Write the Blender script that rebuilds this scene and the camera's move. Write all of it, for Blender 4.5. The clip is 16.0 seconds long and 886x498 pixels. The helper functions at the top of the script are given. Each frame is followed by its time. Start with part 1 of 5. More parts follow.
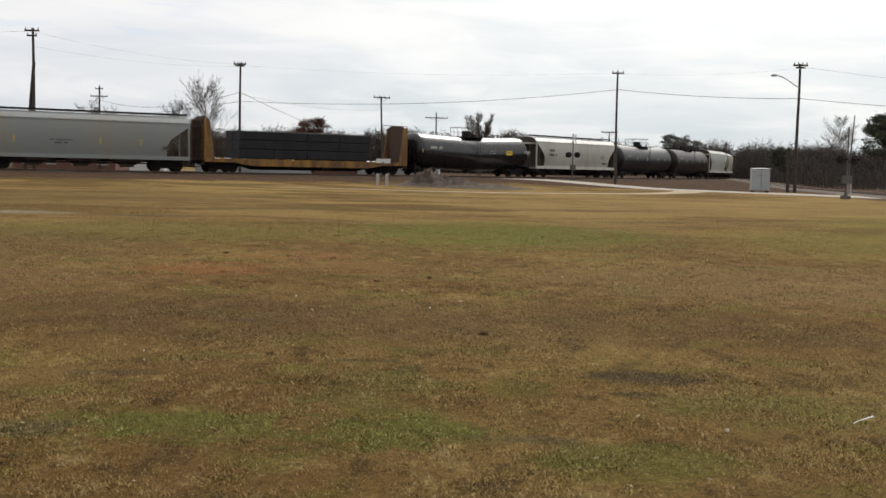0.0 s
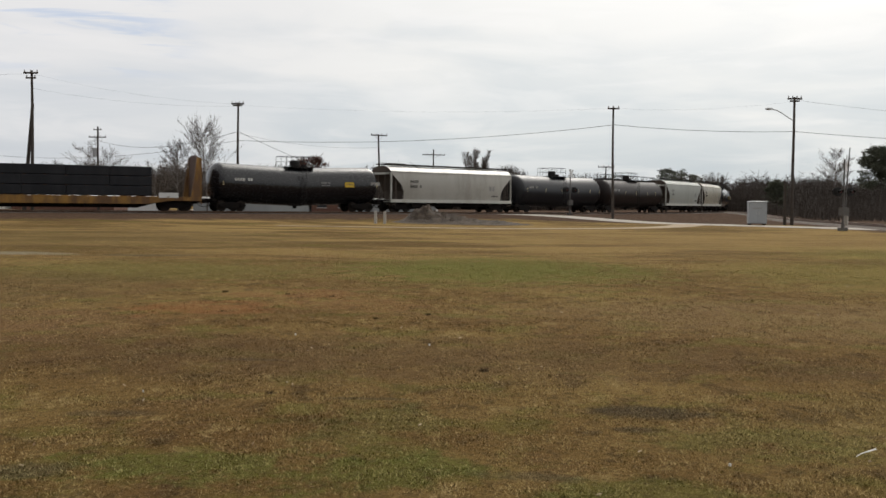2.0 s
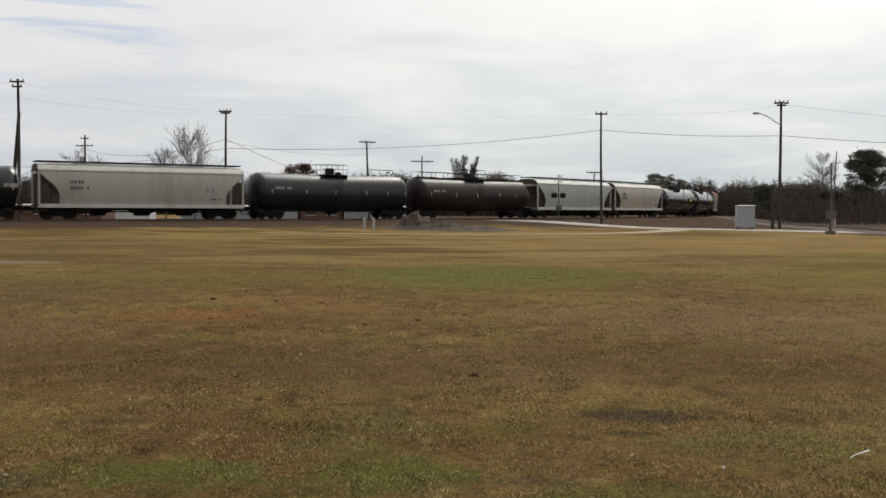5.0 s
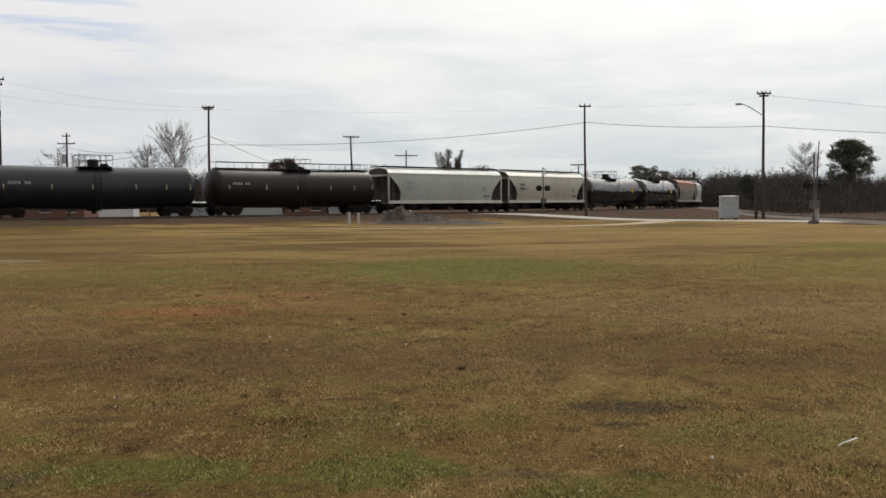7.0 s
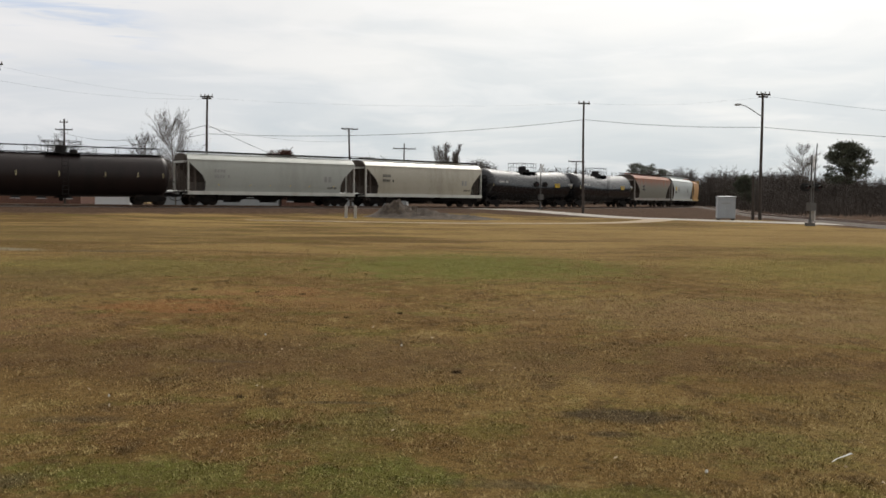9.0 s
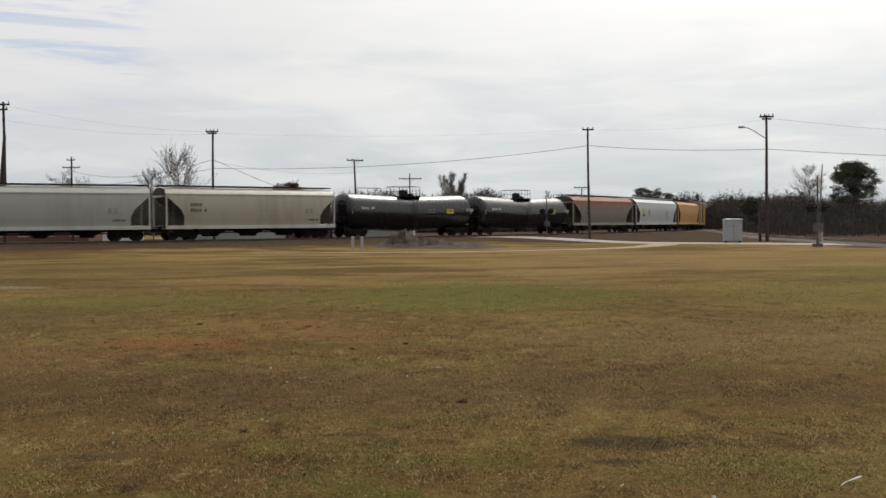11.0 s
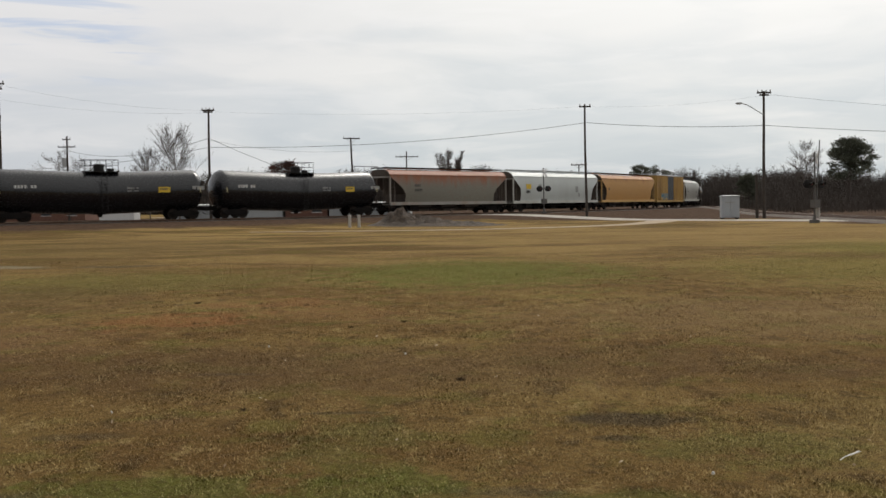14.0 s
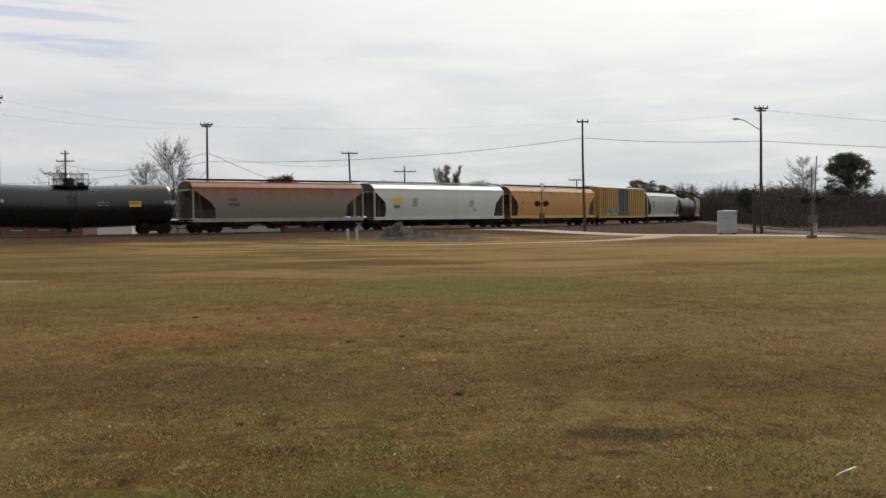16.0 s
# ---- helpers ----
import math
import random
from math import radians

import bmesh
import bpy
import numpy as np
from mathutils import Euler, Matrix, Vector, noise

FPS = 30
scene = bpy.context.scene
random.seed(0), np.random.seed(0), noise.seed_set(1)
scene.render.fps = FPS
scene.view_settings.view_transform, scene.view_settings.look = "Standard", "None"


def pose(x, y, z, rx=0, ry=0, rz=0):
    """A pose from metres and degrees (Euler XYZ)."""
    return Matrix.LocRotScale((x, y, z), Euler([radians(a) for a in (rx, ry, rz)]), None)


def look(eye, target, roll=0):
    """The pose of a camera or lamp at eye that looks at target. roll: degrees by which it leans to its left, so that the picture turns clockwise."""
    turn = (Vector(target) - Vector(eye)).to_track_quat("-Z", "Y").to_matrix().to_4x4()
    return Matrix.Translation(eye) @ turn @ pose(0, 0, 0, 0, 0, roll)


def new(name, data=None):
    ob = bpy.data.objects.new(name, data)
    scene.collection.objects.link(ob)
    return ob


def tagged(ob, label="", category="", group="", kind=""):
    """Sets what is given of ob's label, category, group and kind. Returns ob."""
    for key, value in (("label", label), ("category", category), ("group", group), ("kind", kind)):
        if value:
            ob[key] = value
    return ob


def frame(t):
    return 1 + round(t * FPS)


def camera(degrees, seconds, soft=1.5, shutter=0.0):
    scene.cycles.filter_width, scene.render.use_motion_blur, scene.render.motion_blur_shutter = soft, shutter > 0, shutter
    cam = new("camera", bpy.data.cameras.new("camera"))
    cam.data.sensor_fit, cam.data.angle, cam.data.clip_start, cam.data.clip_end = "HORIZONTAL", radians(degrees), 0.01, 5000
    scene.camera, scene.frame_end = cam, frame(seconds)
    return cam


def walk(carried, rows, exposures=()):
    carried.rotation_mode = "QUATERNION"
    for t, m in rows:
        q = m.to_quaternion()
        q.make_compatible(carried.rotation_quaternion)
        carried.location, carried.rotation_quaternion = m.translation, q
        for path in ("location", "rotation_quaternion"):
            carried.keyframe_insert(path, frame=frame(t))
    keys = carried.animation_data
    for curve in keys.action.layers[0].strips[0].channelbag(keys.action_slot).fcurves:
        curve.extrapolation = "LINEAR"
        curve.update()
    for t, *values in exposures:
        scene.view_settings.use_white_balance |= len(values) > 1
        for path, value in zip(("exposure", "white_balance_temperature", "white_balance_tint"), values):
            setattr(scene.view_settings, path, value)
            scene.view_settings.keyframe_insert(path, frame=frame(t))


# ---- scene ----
cam = camera(47.37, 16.0, soft=1.5, shutter=0.4)
PATH = [
    (0.0, pose(-0.014, -0.108, 1.585, 85.350, -1.287, 1.701)),
    (0.5, pose(-0.029, -0.125, 1.585, 85.930, -0.713, 2.072)),
    (1.0, pose(-0.015, -0.128, 1.588, 86.340, -0.382, 2.242)),
    (1.5, pose(-0.006, -0.124, 1.589, 87.332, -0.246, 1.578)),
    (2.0, pose(-0.017, -0.121, 1.589, 87.413, -0.636, 1.570)),
    (2.5, pose(-0.012, -0.104, 1.614, 88.178, -0.400, 0.651)),
    (3.0, pose(-0.011, -0.106, 1.584, 88.279, -0.593, 0.447)),
    (3.5, pose(-0.013, -0.109, 1.570, 87.863, -0.574, 1.440)),
    (6.0, pose(-0.025, -0.029, 1.559, 87.786, 0.281, 0.321)),
    (6.5, pose(-0.027, -0.024, 1.554, 87.810, 0.494, 0.135)),
    (7.0, pose(-0.023, -0.021, 1.556, 87.452, 0.424, 0.072)),
    (7.5, pose(-0.021, -0.024, 1.559, 87.154, 0.652, 0.345)),
    (8.0, pose(-0.016, -0.024, 1.560, 87.073, 0.827, 0.380)),
    (8.5, pose(-0.028, -0.021, 1.545, 86.315, 1.818, -0.150)),
    (9.0, pose(-0.040, -0.001, 1.645, 87.080, -0.754, -0.099)),
    (11.5, pose(0.014, 0.014, 1.649, 88.732, 1.042, -0.030)),
    (12.0, pose(0.008, 0.033, 1.638, 88.573, 1.384, -1.236)),
    (12.5, pose(-0.001, 0.031, 1.645, 88.428, 0.978, -1.411)),
    (13.0, pose(0.003, 0.037, 1.640, 87.835, 0.924, -0.481)),
    (13.5, pose(0.014, 0.038, 1.639, 87.384, 0.721, -0.145)),
    (14.0, pose(0.001, 0.036, 1.643, 87.473, 0.803, 0.118)),
    (14.5, pose(0.006, 0.027, 1.645, 87.726, 0.981, 0.167)),
    (15.0, pose(0.004, 0.018, 1.645, 87.875, 0.828, 0.113)),
    (15.5, pose(0.006, 0.044, 1.639, 88.184, 0.854, -0.023)),
    (16.0, pose(0.000, 0.000, 1.650, 88.302, 0.700, -0.000)),
]
EXPOSURES = [(0.0, 0.12), (0.5, 0.04), (1.0, 0.0), (1.5, -0.05), (2.5, -0.13), (3.5, -0.22), (6.0, -0.05), (7.5, -0.05), (9.0, -0.04), (11.5, -0.16), (12.5, -0.18), (14.0, -0.16), (16.0, -0.13)]
walk(cam, PATH, EXPOSURES)

# ---------------------------------------------------------------- world and sun
SUN_AZ, SUN_EL = 20.0, 42.0   # degrees: to the right of straight ahead, and up
az, el = radians(SUN_AZ), radians(SUN_EL)
world = bpy.data.worlds.new("overcast_sky")
scene.world = world
world.use_nodes = True
wn, wl = world.node_tree.nodes, world.node_tree.links
wn.clear()


def sky_math(op, a, b=0.0):
    n = wn.new("ShaderNodeMath")
    n.operation = op
    for k, value in enumerate((a, b)):
        if isinstance(value, (int, float)):
            n.inputs[k].default_value = value
        else:
            wl.new(value, n.inputs[k])
    return n.outputs[0]


def sky_range(value, lo, hi, a=0.0, b=1.0):
    n = wn.new("ShaderNodeMapRange")
    n.interpolation_type = "SMOOTHSTEP"
    for k, v in (("From Min", lo), ("From Max", hi), ("To Min", a), ("To Max", b)):
        n.inputs[k].default_value = v
    wl.new(value, n.inputs["Value"])
    return n.outputs["Result"]


def sky_mix(fac, a, b, blend="MIX"):
    n = wn.new("ShaderNodeMix")
    n.data_type, n.blend_type = "RGBA", blend
    for socket, value in ((0, fac), (6, a), (7, b)):
        if isinstance(value, (int, float)):
            n.inputs[socket].default_value = value
        elif isinstance(value, tuple):
            n.inputs[socket].default_value = (*value, 1)
        else:
            wl.new(value, n.inputs[socket])
    return n.outputs[2]


def sky_noise(stretch, shift, scale, detail, rough, twist, tilt):
    mp, n = wn.new("ShaderNodeMapping"), wn.new("ShaderNodeTexNoise")
    mp.inputs["Scale"].default_value, mp.inputs["Location"].default_value, mp.inputs["Rotation"].default_value = stretch, shift, (0.0, tilt, 0.0)
    n.inputs["Scale"].default_value, n.inputs["Detail"].default_value = scale, detail
    n.inputs["Roughness"].default_value, n.inputs["Distortion"].default_value = rough, twist
    wl.new(w_dir, mp.inputs["Vector"])
    wl.new(mp.outputs["Vector"], n.inputs["Vector"])
    return n.outputs["Fac"]


w_out, w_bg = wn.new("ShaderNodeOutputWorld"), wn.new("ShaderNodeBackground")
w_sky = wn.new("ShaderNodeTexSky")
w_sky.sky_type, w_sky.sun_disc = "NISHITA", False
w_sky.sun_elevation, w_sky.sun_rotation = el, az
w_dir = wn.new("ShaderNodeTexCoord").outputs["Generated"]
w_sep = wn.new("ShaderNodeSeparateXYZ")
wl.new(w_dir, w_sep.inputs[0])
# layered cloud: blue-grey towards the horizon, warm white higher up
w_big = sky_noise((1.6, 1.6, 8.0), (2.3, 0.4, 0.7), 2.2, 6.0, 0.5, 0.6, 0.10)
w_lift = sky_math("ADD", w_sep.outputs["Z"], sky_math("MULTIPLY", sky_math("SUBTRACT", w_big, 0.5), 0.26))
w_ramp = wn.new("ShaderNodeValToRGB")
w_ramp.color_ramp.elements[0].position, w_ramp.color_ramp.elements[0].color = 0.0, (0.48, 0.535, 0.58, 1)
w_ramp.color_ramp.elements[1].position, w_ramp.color_ramp.elements[1].color = 0.30, (0.88, 0.865, 0.83, 1)
for at, c in ((0.05, (0.54, 0.585, 0.615)), (0.10, (0.64, 0.665, 0.675)), (0.165, (0.80, 0.79, 0.765))):
    w_ramp.color_ramp.elements.new(at).color = (*c, 1)
wl.new(w_lift, w_ramp.inputs["Fac"])
w_wisp = sky_noise((2.4, 2.4, 13.0), (0.7, 1.9, 0.2), 3.0, 8.0, 0.55, 0.8, 0.12)
w_col = sky_mix(sky_range(w_wisp, 0.46, 0.66, 0.0, 0.30), w_ramp.outputs["Color"], (0.88, 0.86, 0.84))
# the greyer side, away from the sun
w_col = sky_mix(sky_range(w_sep.outputs["X"], 0.05, -0.40, 0.0, 0.34), w_col, (0.615, 0.595, 0.635))
# torn gaps with blue behind the cloud
w_gap = sky_math("MULTIPLY", sky_range(sky_noise((1.6, 1.6, 13.0), (3.1, 0.0, 1.4), 3.4, 6.0, 0.55, 0.8, 0.2), 0.49, 0.62),
                 sky_math("MULTIPLY", sky_range(w_sep.outputs["X"], -0.24, -0.33), sky_math("MULTIPLY", sky_range(w_sep.outputs["Z"], 0.105, 0.135), sky_range(w_sep.outputs["Z"], 0.30, 0.18))))
w_col = sky_mix(sky_math("MULTIPLY", w_gap, 0.6), w_col, (0.40, 0.50, 0.68))
# glow of the veiled sun
w_dot = wn.new("ShaderNodeVectorMath")
w_dot.operation = "DOT_PRODUCT"
wl.new(w_dir, w_dot.inputs[0])
w_dot.inputs[1].default_value = (math.cos(el) * math.sin(az), math.cos(el) * math.cos(az), math.sin(el))
# dimmer cloud on the far side of the sky from the sun
w_dim = sky_range(w_dot.outputs["Value"], -0.6, 0.55, 0.5, 1.0)
w_glow = sky_math("POWER", sky_math("MAXIMUM", w_dot.outputs["Value"], 0.0), 22.0)
w_glow = sky_math("MULTIPLY", w_glow, 4.0)
w_scale = wn.new("ShaderNodeVectorMath")
w_scale.operation = "SCALE"
w_scale.inputs["Scale"].default_value = 0.12
wl.new(w_sky.outputs["Color"], w_scale.inputs[0])
w_col = sky_mix(0.95, w_scale.outputs[0], w_col)
w_shade = wn.new("ShaderNodeVectorMath")
w_shade.operation = "SCALE"
wl.new(w_col, w_shade.inputs[0])
wl.new(w_dim, w_shade.inputs["Scale"])
w_col = sky_mix(w_glow, w_shade.outputs[0], (1.0, 0.955, 0.88), "ADD")
w_col.node.clamp_factor = False
wl.new(w_col, w_bg.inputs["Color"])
w_bg.inputs["Strength"].default_value = 1.16
wl.new(w_bg.outputs[0], w_out.inputs[0])

sun = new("sun", bpy.data.lights.new("sun", "SUN"))
sun.data.energy, sun.data.angle, sun.data.color = 1.15, radians(16), (1.0, 0.95, 0.88)
sun.matrix_world = look((60 * math.sin(az), 60 * math.cos(az), 60 * math.tan(el)), (0, 0, 0))


# ---------------------------------------------------------------- materials
def nodes_of(name):
    m = bpy.data.materials.new(name)
    m.use_nodes = True
    nt = m.node_tree
    return m, nt.nodes, nt.links, nt.nodes["Principled BSDF"]


def noise_node(nd, ln, vec, scale, detail=4.0, rough=0.55):
    n = nd.new("ShaderNodeTexNoise")
    n.inputs["Scale"].default_value, n.inputs["Detail"].default_value, n.inputs["Roughness"].default_value = scale, detail, rough
    if vec is not None:
        ln.new(vec, n.inputs["Vector"])
    return n.outputs["Fac"]


def ramp_node(nd, ln, fac, lo, hi, a=0.0, b=1.0):
    n = nd.new("ShaderNodeMapRange")
    n.inputs["From Min"].default_value, n.inputs["From Max"].default_value = lo, hi
    n.inputs["To Min"].default_value, n.inputs["To Max"].default_value = a, b
    n.interpolation_type = "SMOOTHSTEP"
    ln.new(fac, n.inputs["Value"])
    return n.outputs["Result"]


def mix_node(nd, ln, fac, a, b, blend="MIX"):
    n = nd.new("ShaderNodeMix")
    n.data_type, n.blend_type = "RGBA", blend
    for socket, value in ((0, fac), (6, a), (7, b)):
        if isinstance(value, (int, float)):
            n.inputs[socket].default_value = value
        elif isinstance(value, tuple):
            n.inputs[socket].default_value = (*value, 1)
        else:
            ln.new(value, n.inputs[socket])
    return n.outputs[2]


def math_node(nd, ln, op, a, b=None):
    n = nd.new("ShaderNodeMath")
    n.operation = op
    for k, value in enumerate((a, b)):
        if value is None:
            continue
        if isinstance(value, (int, float)):
            n.inputs[k].default_value = value
        else:
            ln.new(value, n.inputs[k])
    return n.outputs[0]


def bump_node(nd, ln, bsdf, height, strength, distance):
    n = nd.new("ShaderNodeBump")
    n.inputs["Strength"].default_value, n.inputs["Distance"].default_value = strength, distance
    ln.new(height, n.inputs["Height"])
    ln.new(n.outputs[0], bsdf.inputs["Normal"])


def painted(name, base, stain, amount=0.5, rough=0.5, metal=0.0, streak=True, lo=0.45, hi=0.75, scale=0.7, bump=0.1, spec=0.5):
    """Weathered paint: a base colour with drips of dirt or rust that run down the surface, and a fine mottle."""
    m, nd, ln, bs = nodes_of(name)
    co = nd.new("ShaderNodeTexCoord").outputs["Object"]
    mp = nd.new("ShaderNodeMapping")
    mp.inputs["Scale"].default_value = (1.0, 1.0, 0.22 if streak else 1.0)
    ln.new(co, mp.inputs["Vector"])
    big = ramp_node(nd, ln, noise_node(nd, ln, mp.outputs[0], scale, 6.0, 0.62), lo, hi, 0.0, amount)
    fine = noise_node(nd, ln, co, 9.0, 5.0, 0.6)
    col = mix_node(nd, ln, big, base, stain)
    dark = tuple(c * 0.72 for c in base)
    col = mix_node(nd, ln, ramp_node(nd, ln, fine, 0.45, 0.8, 0.0, 0.4), col, dark)
    ln.new(col, bs.inputs["Base Color"])
    ln.new(ramp_node(nd, ln, fine, 0.3, 0.7, rough - 0.08, rough + 0.12), bs.inputs["Roughness"])
    bs.inputs["Metallic"].default_value = metal
    bs.inputs["Specular IOR Level"].default_value = spec
    if bump:
        bump_node(nd, ln, bs, fine, bump, 0.02)
    return m


def rusted(name, base, rust, z_lo, z_hi, amount=1.0):
    """Paint with rust that creeps down from the roof line of a car."""
    m, nd, ln, bs = nodes_of(name)
    co = nd.new("ShaderNodeTexCoord").outputs["Object"]
    sep = nd.new("ShaderNodeSeparateXYZ")
    ln.new(co, sep.inputs[0])
    mp = nd.new("ShaderNodeMapping")
    mp.inputs["Scale"].default_value = (1.0, 1.0, 0.25)
    ln.new(co, mp.inputs["Vector"])
    drip = noise_node(nd, ln, mp.outputs[0], 1.3, 6.0, 0.65)
    high = math_node(nd, ln, "ADD", sep.outputs["Z"], math_node(nd, ln, "MULTIPLY", drip, 2.6))
    fac = ramp_node(nd, ln, high, z_lo + 1.3, z_hi + 1.3, 0.0, amount)
    fine = noise_node(nd, ln, co, 7.0, 5.0, 0.6)
    spots = ramp_node(nd, ln, noise_node(nd, ln, co, 0.9, 6.0, 0.65), 0.56, 0.74, 0.0, 0.55)
    col = mix_node(nd, ln, spots, base, tuple(0.5 * (a + b) for a, b in zip(base, rust)))
    col = mix_node(nd, ln, fac, col, rust)
    col = mix_node(nd, ln, ramp_node(nd, ln, fine, 0.4, 0.8, 0.0, 0.4), col, tuple(c * 0.55 for c in rust))
    ln.new(col, bs.inputs["Base Color"])
    bs.inputs["Roughness"].default_value = 0.6
    bump_node(nd, ln, bs, fine, 0.12, 0.02)
    return m


def rough_stuff(name, a, b, scale=3.0, rough=0.9, bump=0.4, distance=0.03):
    m, nd, ln, bs = nodes_of(name)
    co = nd.new("ShaderNodeTexCoord").outputs["Object"]
    n1 = noise_node(nd, ln, co, scale, 6.0, 0.65)
    n2 = noise_node(nd, ln, co, scale * 7, 4.0, 0.6)
    col = mix_node(nd, ln, ramp_node(nd, ln, n1, 0.35, 0.65), a, b)
    col = mix_node(nd, ln, ramp_node(nd, ln, n2, 0.4, 0.75, 0.0, 0.5), col, tuple(c * 0.55 for c in a))
    ln.new(col, bs.inputs["Base Color"])
    bs.inputs["Roughness"].default_value = rough
    bump_node(nd, ln, bs, n2, bump, distance)
    return m


def island_stuff(name, a, b, rough=0.85):
    """Twigs, needles and stalks: each piece takes its own shade."""
    m, nd, ln, bs = nodes_of(name)
    g = nd.new("ShaderNodeNewGeometry")
    ln.new(mix_node(nd, ln, g.outputs["Random Per Island"], a, b), bs.inputs["Base Color"])
    bs.inputs["Roughness"].default_value = rough
    bs.inputs["Specular IOR Level"].default_value = 0.2
    return m


# patches of the field: x, y, half width, half depth, colour, strength, wobble
PATCHES = [
    (-1.5, 10.3, 6.5, 1.9, (0.105, 0.058, 0.030), 0.6, 0.9),
    (4.6, 9.6, 2.6, 0.9, (0.115, 0.066, 0.034), 0.45, 1.0),
    (-6.5, 12.5, 2.8, 2.4, (0.185, 0.100, 0.055), 0.6, 0.9),
    (5.0, 14.5, 5.0, 3.2, (0.235, 0.150, 0.078), 0.5, 0.9),
    (4.2, 6.9, 2.6, 1.9, (0.235, 0.165, 0.070), 0.4, 1.0),
    (-3.9, 14.6, 1.2, 1.1, (0.27, 0.112, 0.046), 0.6, 2.2),
    (-2.9, 17.0, 1.3, 1.4, (0.25, 0.115, 0.052), 0.5, 2.2),
    (-1.6, 15.6, 1.4, 1.2, (0.22, 0.110, 0.050), 0.45, 1.4),
    (0.7, 24.5, 4.6, 5.6, (0.118, 0.122, 0.026), 0.85, 1.1),
    (-7.5, 22.5, 5.0, 4.0, (0.125, 0.112, 0.030), 0.6, 1.0),
    (9.5, 24.0, 4.5, 6.0, (0.165, 0.140, 0.035), 0.55, 0.9),
    (17.0, 34.0, 7.0, 8.0, (0.150, 0.150, 0.030), 0.55, 0.9),
    (-13.5, 28.8, 2.4, 0.9, (0.26, 0.225, 0.18), 0.8, 0.8),
    (-9.3, 29.0, 2.0, 0.8, (0.08, 0.062, 0.045), 0.6, 0.7),
    (20.0, 50.0, 26.0, 17.0, (0.270, 0.172, 0.072), 0.6, 0.5),
    (-19.0, 42.0, 14.0, 13.0, (0.110, 0.072, 0.028), 0.6, 0.8),
    (-9.0, 17.5, 4.0, 5.0, (0.115, 0.068, 0.034), 0.55, 0.9),
    (-1.3, 5.75, 1.7, 0.42, (0.108, 0.118, 0.026), 0.7, 2.4),
    (0.9, 5.45, 0.9, 0.35, (0.110, 0.116, 0.026), 0.55, 2.4),
    (2.0, 6.8, 0.8, 0.6, (0.130, 0.126, 0.034), 0.5, 2.0),
    (-0.7, 7.0, 0.55, 0.9, (0.115, 0.115, 0.032), 0.5, 2.0),
    (1.38, 7.65, 0.54, 0.30, (0.058, 0.042, 0.028), 0.85, 1.2),
    (1.18, 7.05, 0.20, 0.10, (0.065, 0.046, 0.030), 0.7, 0.9),
    (-0.85, 7.92, 0.42, 0.07, (0.068, 0.050, 0.032), 0.65, 0.9),
    (-2.65, 7.25, 0.40, 0.16, (0.068, 0.050, 0.032), 0.6, 1.0),
    (-2.2, 9.9, 0.45, 0.12, (0.075, 0.055, 0.038), 0.6, 1.0),
    (0.35, 5.75, 0.35, 0.16, (0.095, 0.078, 0.056), 0.5, 1.2),
    (-2.55, 5.65, 0.30, 0.22, (0.095, 0.062, 0.044), 0.6, 1.2),
]


